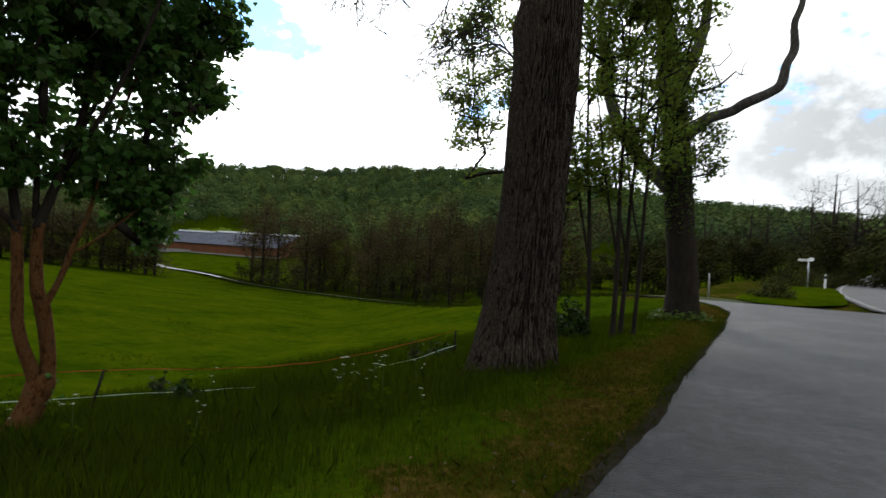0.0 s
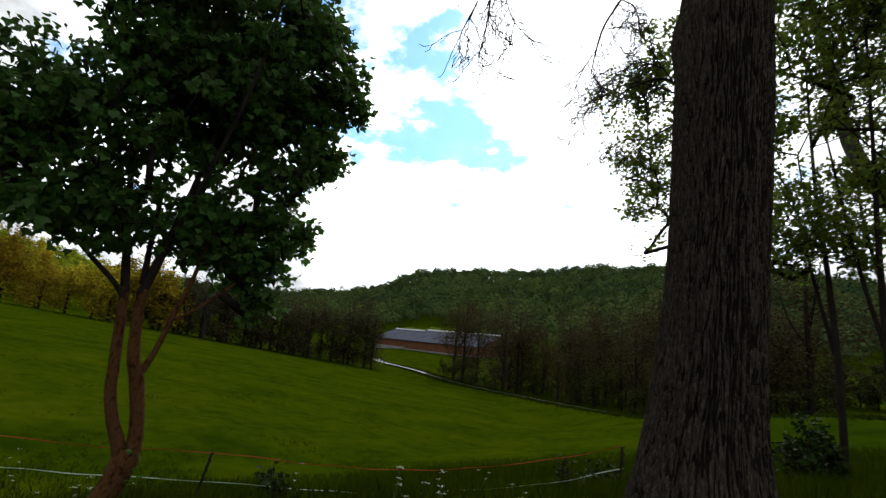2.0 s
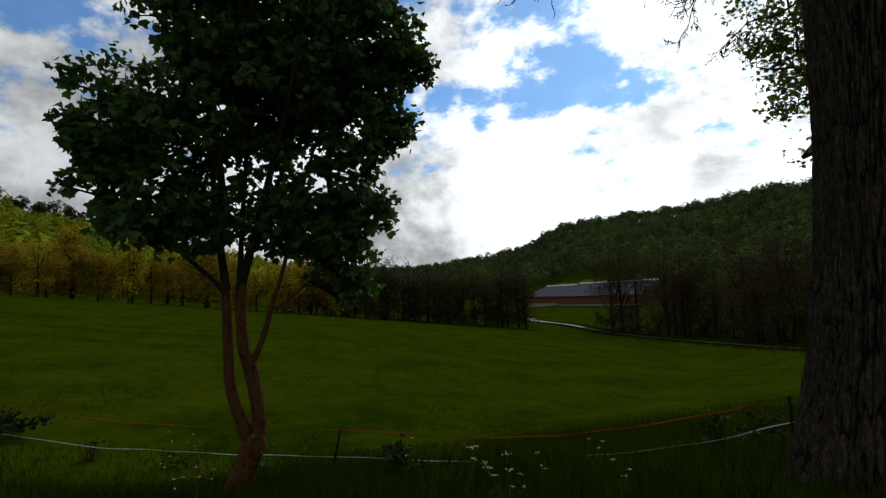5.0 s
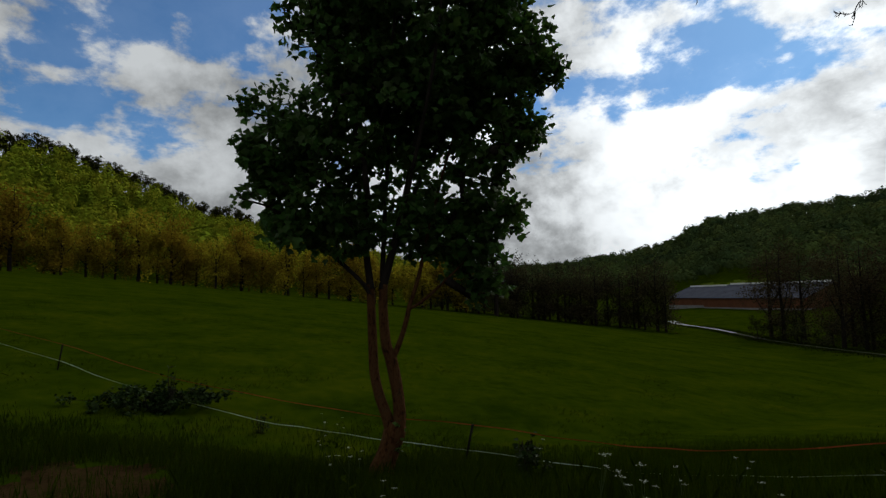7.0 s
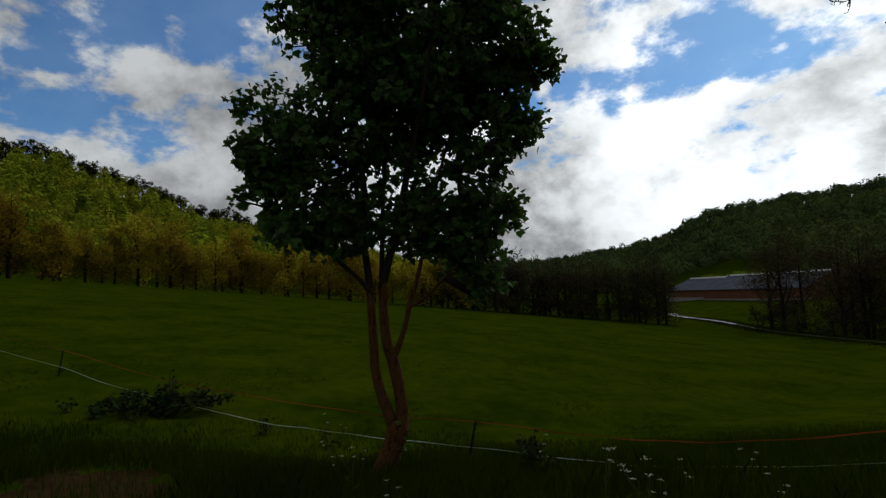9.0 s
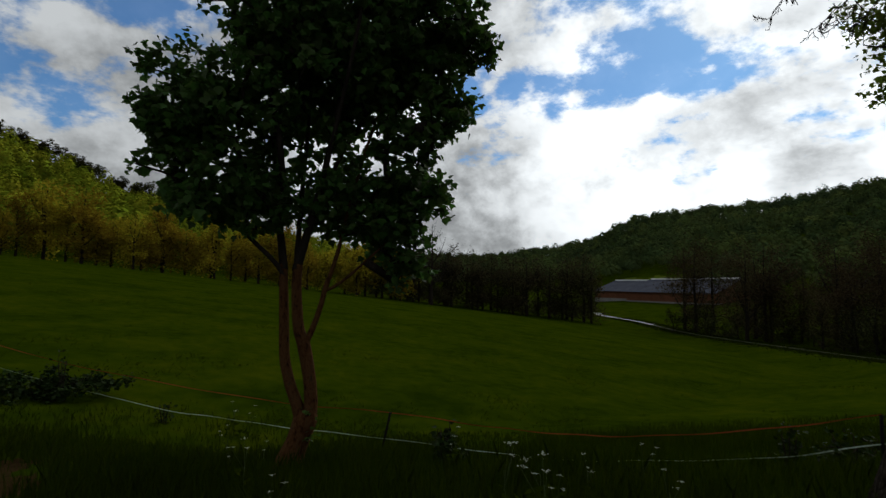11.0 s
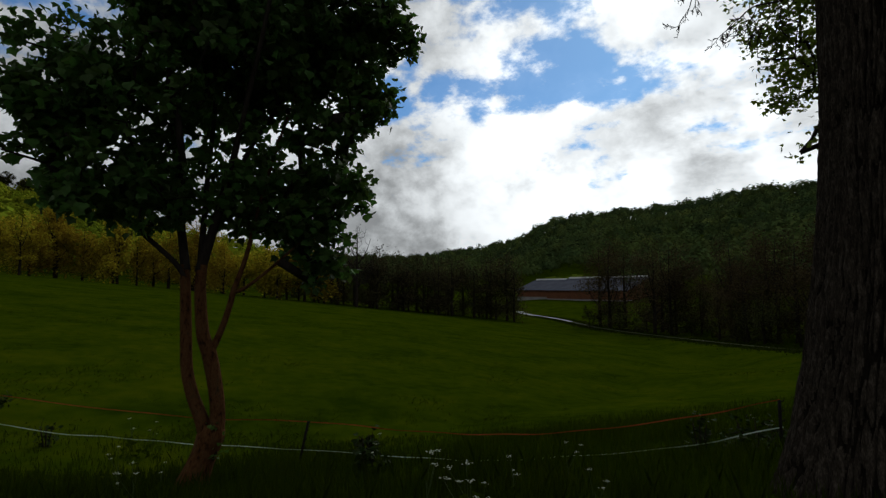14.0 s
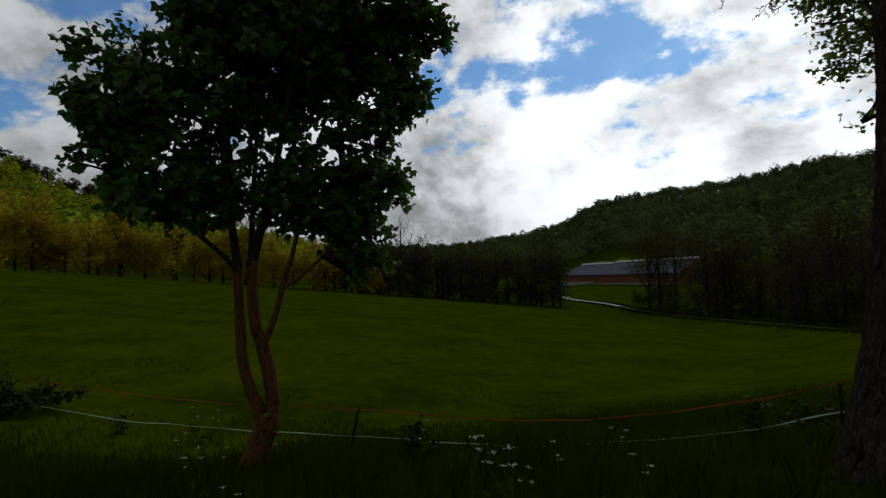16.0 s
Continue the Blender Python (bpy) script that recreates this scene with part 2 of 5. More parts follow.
HEDGE_LEAF = material("hedge_leaf", [(0.022, 0.024, 0.008), (0.045, 0.045, 0.011)], 0.5, 0.9, 0.0, island=0.45, per_object=0.35, translucent=0.2, specular=0.02)
# brighter leaf colour stands for sunlight on the left hillside
SUNLIT_WOOD = material("sunlit_beech_canopy", [(0.085, 0.12, 0.01), (0.16, 0.2, 0.014), (0.25, 0.26, 0.02)], 0.02, 0.9, 0.0, fine=0.1, island=0.18, translucent=0.15, specular=0.0, cells=0.2, spread=0.45)
# the slight blue in these leaves is distance haze put into colour
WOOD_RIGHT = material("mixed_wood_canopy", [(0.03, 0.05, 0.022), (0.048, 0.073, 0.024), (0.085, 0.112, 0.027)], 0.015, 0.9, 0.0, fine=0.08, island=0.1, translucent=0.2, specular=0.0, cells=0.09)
GRASS = material("grass_blade", [(0.0165, 0.030, 0.0007), (0.035, 0.051, 0.0018)], 1.2, 1.0, 0.0, island=0.2, translucent=0.35, specular=0.0)
FIELD_GRASS = material("field_grass", [(0.0225, 0.038, 0.0006), (0.038, 0.056, 0.001)], 0.4, 1.0, 0.0, fine=2.0, island=0.1, translucent=0.45, specular=0.0)
PETAL = material("white_petal", [(0.24, 0.27, 0.19), (0.38, 0.4, 0.31)], 20.0, 0.8, 0.0, specular=0.02)
STEM = material("green_stem", [(0.025, 0.045, 0.01), (0.04, 0.06, 0.015)], 5.0, 0.7, 0.0, specular=0.1)
POST = material("fence_post_plastic", [(0.008, 0.007, 0.007), (0.016, 0.014, 0.013)], 14.0, 0.9, 0.1, specular=0.05)
WHITE_TAPE = material("white_tape", [(0.3, 0.37, 0.29), (0.45, 0.52, 0.42)], 30.0, 0.7, 0.1, specular=0.1)
ORANGE_TAPE = material("orange_tape", [(0.17, 0.034, 0.009), (0.24, 0.052, 0.014)], 30.0, 0.7, 0.1, specular=0.1)
WHITE_PAINT = material("white_paint", [(0.6, 0.6, 0.58), (0.78, 0.78, 0.76)], 6.0, 0.6, 0.1)
BLACK_PAINT = material("black_paint", [(0.02, 0.02, 0.02), (0.035, 0.035, 0.035)], 6.0, 0.5, 0.1)
WORN_PAINT = material("worn_road_paint", [(0.1, 0.1, 0.1), (0.24, 0.24, 0.235)], 3.0, 0.7, 0.1, fine=30.0)
DRY_GRASS = material("dry_grass", [(0.05, 0.036, 0.006), (0.11, 0.068, 0.016)], 1.2, 1.0, 0.0, island=0.3, translucent=0.25, specular=0.0)
RANK_GRASS = material("rank_grass", [(0.014, 0.024, 0.0018), (0.028, 0.038, 0.004)], 0.6, 1.0, 0.0, island=0.25, translucent=0.25, specular=0.0)
SOIL = material("road_edge_soil", [(0.007, 0.006, 0.004), (0.016, 0.013, 0.009), (0.022, 0.02, 0.017)], 1.5, 1.0, 0.8, 20.0, fine=14.0, specular=0.0)
SHADED_SWARD = material("shaded_thatch", [(0.010, 0.021, 0.0006), (0.017, 0.031, 0.0009), (0.025, 0.039, 0.001)], 0.8, 1.0, 0.6, 12.0, fine=6.0, distance=0.05, specular=0.0)
GALVANISED = material("galvanised_steel", [(0.32, 0.33, 0.34), (0.42, 0.43, 0.44)], 6.0, 0.45, 0.1, metallic=0.8)
ROOF = material("fibre_cement_roof", [(0.055, 0.06, 0.078), (0.085, 0.09, 0.11)], 0.3, 0.8, 0.2, fine=2.0, specular=0.0)
CLADDING = material("barn_timber", [(0.10, 0.04, 0.02), (0.16, 0.065, 0.032)], 0.5, 0.9, 0.3, fine=4.0, stretch=(1, 1, 0.2), specular=0.1)
PLINTH = material("concrete_plinth", [(0.16, 0.155, 0.145), (0.24, 0.235, 0.22)], 0.5, 0.9, 0.2, fine=3.0)
GLINT_GRAVEL = material("glint_gravel", [(0.26, 0.26, 0.25), (0.4, 0.4, 0.39)], 0.4, 0.95, 0.3, fine=4.0)
GRAVEL = material("gravel_track", [(0.026, 0.034, 0.011), (0.042, 0.047, 0.024)], 0.4, 0.95, 0.3, fine=4.0, specular=0.02)


# ---- mesh helpers ----
def mesh_from(name, verts, faces, smooth=False):
    me = bpy.data.meshes.new(name)
    me.from_pydata([tuple(v) for v in np.asarray(verts, float).tolist()] if len(verts) else [], [], faces)
    me.update()
    if smooth:
        me.polygons.foreach_set("use_smooth", [True] * len(me.polygons))
    return me


def fast_mesh(name, verts, loops, size):
    """A mesh of many faces with the same corner count, from arrays."""
    me = bpy.data.meshes.new(name)
    verts, loops = np.ascontiguousarray(verts, np.float32), np.ascontiguousarray(loops, np.int32).ravel()
    count = len(loops) // size
    me.vertices.add(len(verts))
    me.vertices.foreach_set("co", verts.ravel())
    me.loops.add(len(loops))
    me.loops.foreach_set("vertex_index", loops)
    me.polygons.add(count)
    me.polygons.foreach_set("loop_start", np.arange(count, dtype=np.int32) * size)
    me.polygons.foreach_set("loop_total", np.full(count, size, np.int32))
    me.update(calc_edges=True)
    return me


def thing(name, mesh, mat, label, category, group="", kind=""):
    ob = new(name, mesh)
    if mesh is not None:
        mesh.materials.append(mat)
    return tagged(ob, label, category, group, kind)


def part(name, mesh, mat, parent, label="", kind=""):
    ob = new(name, mesh)
    mesh.materials.append(mat)
    ob.parent = parent
    return tagged(ob, label, kind=kind)


def tubes(paths, sides=6):
    """Joined tapered tubes: each path a list of (x, y, z, r)."""
    verts, faces = [], []
    for path in paths:
        p = np.array(path, float)
        start = len(verts)
        ref = Vector((0.31, 0.82, 0.2))
        for i in range(len(p)):
            a, b = p[max(i - 1, 0), :3], p[min(i + 1, len(p) - 1), :3]
            d = Vector(b - a).normalized()
            s = d.cross(ref).normalized()
            u = s.cross(d)
            for k in range(sides):
                an = 2 * math.pi * k / sides
                verts.append(tuple(Vector(p[i, :3]) + (s * math.cos(an) + u * math.sin(an)) * p[i, 3]))
        for i in range(len(p) - 1):
            for k in range(sides):
                a, b = start + i * sides + k, start + i * sides + (k + 1) % sides
                faces.append((a, b, b + sides, a + sides))
        faces.append(tuple(range(start, start + sides))[::-1])
        faces.append(tuple(range(len(verts) - sides, len(verts))))
    return verts, faces


def tube_mesh(name, paths, sides=6):
    return mesh_from(name, *tubes(paths, sides), smooth=True)


def box_mesh(name, sx, sy, sz, z0=0.0, bevel=0.0):
    bm = bmesh.new()
    bmesh.ops.create_cube(bm, size=1.0)
    bmesh.ops.scale(bm, vec=(sx, sy, sz), verts=bm.verts)
    bmesh.ops.translate(bm, vec=(0, 0, z0 + sz / 2), verts=bm.verts)
    if bevel:
        bmesh.ops.bevel(bm, geom=bm.edges[:], offset=bevel, segments=2, affect="EDGES")
    me = bpy.data.meshes.new(name)
    bm.to_mesh(me)
    bm.free()
    return me


# outlines of leaves in the plane, a fan round the first point
PALMATE = np.array([(0, 0.35), (0, 0.0), (0.4, 0.05), (0.62, 0.44), (0.3, 0.56), (0.0, 1.0), (-0.3, 0.56), (-0.62, 0.44), (-0.4, 0.05)])
OVAL = np.array([(0, 0.0), (0.3, 0.35), (0.0, 1.0), (-0.3, 0.35)])


def leaf_mesh(name, centres, sizes, rng, outline=PALMATE, droop=0.5, bend=0.25):
    """Leaves at the centres, each an island of its own, turned at random, hanging a little."""
    n = len(centres)
    az = rng.uniform(0, 2 * math.pi, n)
    el = rng.normal(-droop, 0.55, n)
    tip = np.stack([np.cos(az) * np.cos(el), np.sin(az) * np.cos(el), np.sin(el)], 1)
    side = np.cross(tip, rng.normal(0, 0.45, (n, 3)) + (0, 0, 1.0))
    side /= np.linalg.norm(side, axis=1, keepdims=True) + 1e-9
    norm = np.cross(side, tip)
    pts = (centres[:, None] + sizes[:, None, None] * (outline[None, :, 1:] * tip[:, None] + outline[None, :, :1] * side[:, None]
           + bend * (np.abs(outline[None, :, :1]) - 0.2) * norm[:, None]))
    k = len(outline)
    if k == 4:
        loops = (np.arange(n)[:, None] * 4 + np.arange(4)).ravel()
        return fast_mesh(name, pts.reshape(-1, 3), loops, 4)
    fan = np.array([(0, i, i % (k - 1) + 1) for i in range(1, k)])
    loops = (np.arange(n)[:, None, None] * k + fan[None]).ravel()
    return fast_mesh(name, pts.reshape(-1, 3), loops, 3)


def in_blobs(blobs, count, rng, shell=0.55, power=0.75):
    """Points in a union of ellipsoids (x, y, z, rx, ry, rz), more of them towards the skin."""
    b = np.array(blobs, float)
    vol = b[:, 3] * b[:, 4] * b[:, 5]
    vol = vol**power
    pick = rng.choice(len(b), count, p=vol / vol.sum())
    d = rng.normal(0, 1, (count, 3))
    d /= np.linalg.norm(d, axis=1, keepdims=True)
    r = rng.uniform(shell**3, 1.0, count) ** (1 / 3)
    r *= 1 + 0.12 * np.sin(5 * d[:, 0] + 3 * d[:, 2] + pick) + np.clip(rng.normal(0, 0.04, count), -0.06, 0.06)
    return b[pick, :3] + d * b[pick, 3:] * r[:, None]


def clustered(blobs, groups, per, radius, rng, shell=0.3, power=0.75):
    """Points in tight groups within the blobs, so that a crown has lumps and gaps."""
    c = in_blobs(blobs, groups, rng, shell, power)
    return np.repeat(c, per, 0) + np.clip(rng.normal(0, 0.55, (groups * per, 3)), -0.9, 0.9) * radius * np.array([1, 1, 0.75])


def grow(stems, tips, tip_r=0.006, curve=0.12, rng=None, lift=0.4, power=0.45):
    """Twigs that lead from the stems (paths of x, y, z, r) to every tip, branching on the way. Returns paths."""
    nodes = np.concatenate([np.array(s, float)[:, :3] for s in stems])
    radius = np.concatenate([np.array(s, float)[:, 3] for s in stems])
    parent = np.full(len(nodes), -1)
    base = nodes[0]
    order = np.argsort(np.linalg.norm(tips - base, axis=1))
    nodes, weight = list(nodes), list(np.zeros(len(radius)))
    fixed = len(nodes)
    ups = list(parent)
    for i in order:
        arr = np.array(nodes)
        off = tips[i] - arr
        dist = np.linalg.norm(off, axis=1) + lift * np.maximum(0, -off[:, 2]) + 0.25 * np.linalg.norm(off[:, :2], axis=1)
        j = int(np.argmin(dist))
        span = np.linalg.norm(off[j])
        steps = max(1, int(span / 0.55))
        last = j
        for s in range(1, steps + 1):
            f = s / steps
            p = arr[j] + off[j] * f + np.array([0, 0, -curve * span * f * (1 - f)]) + (rng.normal(0, 0.05 * min(span, 1.0), 3) if s < steps else 0)
            nodes.append(p)
            ups.append(last)
            weight.append(0)
            last = len(nodes) - 1
        w = last
        while w >= fixed:
            weight[w] += 1
            w = ups[w]
    paths = []
    for i in range(fixed, len(nodes)):
        j = ups[i]
        r1 = tip_r * max(1, weight[i]) ** power
        r0 = r1 * 1.15 if j < fixed else tip_r * max(1, weight[j]) ** power
        paths.append([(*nodes[j], min(r0, r1 * 1.6)), (*nodes[i], r1)])
    return paths


def smooth_path(points, steps=5):
    """A Catmull-Rom curve through points of any number of columns."""
    p = np.array(points, float)
    p = np.vstack([2 * p[0] - p[1], p, 2 * p[-1] - p[-2]])
    out = []
    for i in range(1, len(p) - 2):
        for s in range(steps):
            t = s / steps
            out.append(0.5 * (2 * p[i] + (p[i + 1] - p[i - 1]) * t + (2 * p[i - 1] - 5 * p[i] + 4 * p[i + 1] - p[i + 2]) * t**2 + (3 * p[i] - p[i - 1] - 3 * p[i + 1] + p[i + 2]) * t**3))
    out.append(p[-2])
    return np.array(out)


# ---- the ground ----
HUB = np.array([-0.3, 3.6])
EDGE_Y = [-80, -20, 0, 3.9, 4.7, 5.95, 7.25, 9.5, 11.5, 13.7, 16.0, 18.6, 20.4, 22.4, 24.2, 26.0]
EDGE_X = [-26, -7.5, -1.55, -0.38, -0.2, 0.17, 0.48, 1.02, 1.52, 2.1, 2.7, 3.3, 3.7, 3.75, 3.2, 1.3]
LANE = smooth_path([(5.0, 25.8, 0.31), (1.8, 28.6, 0.2), (-3.0, 35, -1.0), (-13, 49, -3.3), (-30.5, 63, -5.0), (-64, 82, -6.3), (-90, 97, -6.3), (-108, 103, -6.0), (-117, 108, -5.7)], 12)
AZ = [-180, -120, -60, -30, -22, -16.6, -9.5, 0, 13, 20, 26, 31, 36, 41, 43.5, 45.4, 46.3, 48, 50, 52, 55, 58, 62, 66, 75, 85, 92, 94, 97.5, 100.5, 104.3, 107.8, 111, 120, 140, 180]
RIDGE_EL = [5, 4, 3.5, 4, 4.9, 5.8, 6.7, 8.3, 10.1, 9.8, 9.4, 8.7, 8.35, 7.95, 7.75, 7.2, 6.7, 5.7, 5.3, 4.9, 4.5, 4.0, 3.8, 3.7, 4.2, 5.8, 7.3, 7.8, 8.6, 9.9, 11.1, 12.3, 13.0, 13, 8, 5]
RIDGE_D = [400, 400, 400, 420, 450, 450, 500, 600, 650, 680, 700, 700, 700, 700, 700, 700, 740, 850, 930, 1000, 1050, 1080, 1100, 1000, 700, 480, 430, 420, 410, 405, 400, 390, 380, 350, 350, 400]
FAR_D = [60, 60, 60, 60, 60, 60, 50, 42, 44, 53, 64, 72, 84, 97, 103, 107, 108, 110, 110, 110, 109, 108, 107, 106, 104, 104, 104, 104, 104, 104, 104, 104, 104, 90, 70, 60]


def smoothstep(a, b, v):
    t = np.clip((v - a) / (b - a), 0, 1)
    return t * t * (3 - 2 * t)


def azimuth(x, y):
    return np.degrees(np.arctan2(-(x - HUB[0]), y - HUB[1]))


def rise(y):
    return 0.028 * np.clip(np.asarray(y, float) - 14, 0, 34)


def near_z(x, y):
    u = np.interp(y, EDGE_Y, EDGE_X) - x
    u = np.where(y > 24, np.maximum(u, (y - 24) * 0.3 - (x - 3) * 0.9), u)
    bank = 0.035 * smoothstep(0.0, 0.35, u) - 0.04 * np.maximum(u - 0.4, 0) - 0.145 * np.maximum(u - 1.3, 0)
    field = -1.72 - 0.039 * (x + 7.9) - 0.1035 * (y - 6.5)
    field = np.maximum(field, -7.5 + 0.1 * (field + 7.5))
    bank = bank + 0.11 * np.clip(4.4 - y, 0, 7) * smoothstep(3.5, 8.5, u)
    k = smoothstep(3.0, 9.0, u)
    high = np.maximum(bank, field)
    z = np.where(u > 0, bank * (1 - k) + high * k, 0.0)
    return z - 0.09 * smoothstep(0.02, -0.25, u) + rise(y) * smoothstep(7.0, 0.5, u)


def ground_z(x, y):
    x, y = np.asarray(x, float), np.asarray(y, float)
    az, d = azimuth(x, y), np.hypot(x - HUB[0], y - HUB[1])
    far, ridge = np.interp(az, AZ, FAR_D), np.interp(az, AZ, RIDGE_D)
    top = 1.3 + ridge * np.tan(np.radians(np.interp(az, AZ, RIDGE_EL) - np.interp(az, [66, 85], [1.08, 0.85])))
    a = np.radians(az)
    ex, ey = HUB[0] - np.sin(a) * far, HUB[1] + np.cos(a) * far
    edge = near_z(ex, ey)
    s = np.clip((d - far) / (ridge - far), 0, 1)
    up = edge + (top - edge) * (s**1.7) * (1 + 0.25 * s * (1 - s))
    z = np.where(d < far, near_z(x, y), up)
    z = np.where(d > ridge, top - (d - ridge) * 0.03, z)
    z = z + 0.5 * smoothstep(60, 200, d) * np.sin(x * 0.031 + 1.3) * np.sin(y * 0.027)
    pts = LANE
    near = ((x[..., None] - pts[:, 0]) ** 2 + (y[..., None] - pts[:, 1]) ** 2)
    i = near.argmin(-1)
    w = smoothstep(9.0, 2.6, np.sqrt(near.min(-1))) * smoothstep(24.5, 27.5, y)
    return z * (1 - w) + (pts[i, 2] - 0.12) * w


def gz(x, y):
    return float(ground_z(np.array([x]), np.array([y]))[0])


def polar_ground():
    rings = np.concatenate([[0.001], np.geomspace(0.5, 60, 110), np.geomspace(61, 400, 110), np.geomspace(420, 3200, 30)])
    az = np.radians(np.concatenate([np.linspace(-30, 120, 260), np.linspace(121, 329, 70)]))
    A, D = np.meshgrid(az, rings)
    X, Y = HUB[0] - np.sin(A) * D, HUB[1] + np.cos(A) * D
    Z = ground_z(X, Y)
    rng = np.random.default_rng(3)
    bumps = 0.03 * np.sin(X * 2.1 + 0.7 * Y) * np.sin(Y * 1.7) + rng.normal(0, 0.012, X.shape)
    u = np.interp(Y, EDGE_Y, EDGE_X) - X
    Z += bumps * smoothstep(0.3, 1.5, u) * (D < 60)
    n, m = A.shape
    idx = np.arange(n * m).reshape(n, m)
    nxt = np.roll(idx, -1, 1)
    loops = np.stack([idx[:-1], nxt[:-1], nxt[1:], idx[1:]], -1).reshape(-1, 4)[:, ::-1]
    me = fast_mesh("ground", np.stack([X, Y, Z], -1).reshape(-1, 3), loops, 4)
    me.polygons.foreach_set("use_smooth", [True] * len(me.polygons))
    ob = thing("ground", me, MEADOW, "green spring meadow sloping down into a valley", "ground", kind="structure")
    me.materials.append(VERGE)
    cx, cy = (X[:-1] + X[1:]) / 2, (Y[:-1] + Y[1:]) / 2
    uu = np.interp(cy, EDGE_Y, EDGE_X) - cx + 0.25 * np.sin(cy * 3.1) + 0.2 * np.sin(cy * 7.7 + 1)
    me.materials.append(EARTH)
    index = ((uu < 1.0) & (np.abs(cy) < 60)).astype(np.int32)
    index[np.hypot((cx + 6.5) * 0.8, (cy - 1.1) * 1.2) + 0.25 * np.sin(cx * 5) * np.sin(cy * 4) < 1.25] = 2
    # thatch under long grass, with the shade between its blades in the colour
    me.materials.append(SHADED_SWARD)
    rag = 0.9 * np.sin(cy * 0.7 + np.sin(cx * 0.9)) + 0.6 * np.sin(cx * 1.7 + cy * 1.3) + rng.normal(0, 0.5, cx.shape)
    index[(index == 0) & (uu + rag < 8.5) & (np.abs(cy) < 40)] = 3
    far_az, far_d = azimuth(cx, cy), np.hypot(cx - HUB[0], cy - HUB[1])
    # pasture behind the barns: light on its slope put into paler grass
    me.materials.append(LIT_PASTURE)
    index[(far_az > 39) & (far_az < 48.6) & (far_d > 225) & (far_d < 300 + 9 * np.sin(far_az * 2.3))] = 4
    me.polygons.foreach_set("material_index", index.ravel())
    return ob


polar_ground()


def strip(name, left, right, mat, label, category, lift=0.0, kind="structure"):
    """A paved strip between two edges given as arrays of x, y, z, with a thickness of 6 cm."""
    n = len(left)
    top = np.concatenate([left, right]) + (0, 0, lift)
    low = top - (0, 0, 0.06)
    v = np.concatenate([top, low])
    f = []
    for i in range(n - 1):
        f.append((i, i + n, i + n + 1, i + 1))
        f.append((i, i + 1, i + 1 + 2 * n, i + 2 * n))
        f.append((i + n, i + 3 * n, i + 3 * n + 1, i + n + 1))
    f.append((0, 2 * n, 3 * n, n))
    f.append((n - 1, 2 * n - 1, 4 * n - 1, 3 * n - 1))
    return thing(name, mesh_from(name, v, f), mat, label, category, kind=kind)


ys = np.concatenate([np.linspace(-70, -4, 34), np.linspace(-3.8, 25.4, 180)])
rag = 0.02 * np.sin(ys * 5.3) + 0.015 * np.sin(ys * 13.1 + 2) + 0.01 * np.sin(ys * 31)
left = np.stack([np.interp(ys, EDGE_Y, EDGE_X) + rag - 0.06, ys, rise(ys)], 1)
right = np.stack([np.interp(ys, [-70, 0, 24, 26], [-14, 8.0, 10.3, 10.6]), ys, rise(ys)], 1)
strip("road", left, right, TARMAC, "pale worn tarmac road with a crumbling edge", "road")

inner = np.interp(ys, EDGE_Y, EDGE_X) + 0.07 + 0.025 * np.sin(ys * 1.3) + 0.012 * np.sin(ys * 4.1 + 1) + 0.008 * np.sin(ys * 11)
strip("soil_edge", left - (0.12, 0, 0), np.stack([inner, ys, rise(ys)], 1), SOIL, "dark soil washed over the crumbling road edge", "soil", 0.006)

side = np.gradient(LANE[:, :2], axis=0)
side = np.stack([-side[:, 1], side[:, 0]], 1) / np.linalg.norm(side, axis=1, keepdims=True)
half = np.interp(np.arange(len(LANE)), [0, 12, 30, 70, len(LANE)], [3.0, 1.5, 0.5, 0.55, 1.3])[:, None]
lane_l, lane_r = np.c_[LANE[:, :2] + side * half, LANE[:, 2]], np.c_[LANE[:, :2] - side * half, LANE[:, 2]]
strip("lane", lane_l[:69], lane_r[:69], GRAVEL, "narrow grey lane winding down into the valley", "lane", -0.02)
# the lane's far end, made paler: its low-angle glint as colour
strip("farm_track", lane_l[68:], lane_r[68:], GLINT_GRAVEL, "gravel track leading to the farm, its glint put into a pale colour", "track", -0.02)

MAIN = smooth_path([(10.4, -60, 0.0), (10.2, 0, 0.0), (10.25, 13, 0.0), (10.3, 20, 0.17), (10.6, 25, 0.31), (11.2, 30, 0.45), (15.6, 45, 0.95), (33, 86, 2.0), (62, 150, 4.6)], 8)
ms = np.gradient(MAIN[:, :2], axis=0)
ms = np.stack([ms[:, 1], -ms[:, 0]], 1) / np.linalg.norm(ms, axis=1, keepdims=True)
strip("main_road", MAIN, np.c_[MAIN[:, :2] + ms * 6.5, MAIN[:, 2]], ASPHALT, "dark asphalt main road curving away uphill", "road", 0.03)
strip("edge_line", np.c_[MAIN[:, :2] + ms * 0.2, MAIN[:, 2]], np.c_[MAIN[:, :2] + ms * 0.3, MAIN[:, 2]], WORN_PAINT, "white painted edge line along the main road", "road marking", 0.036)


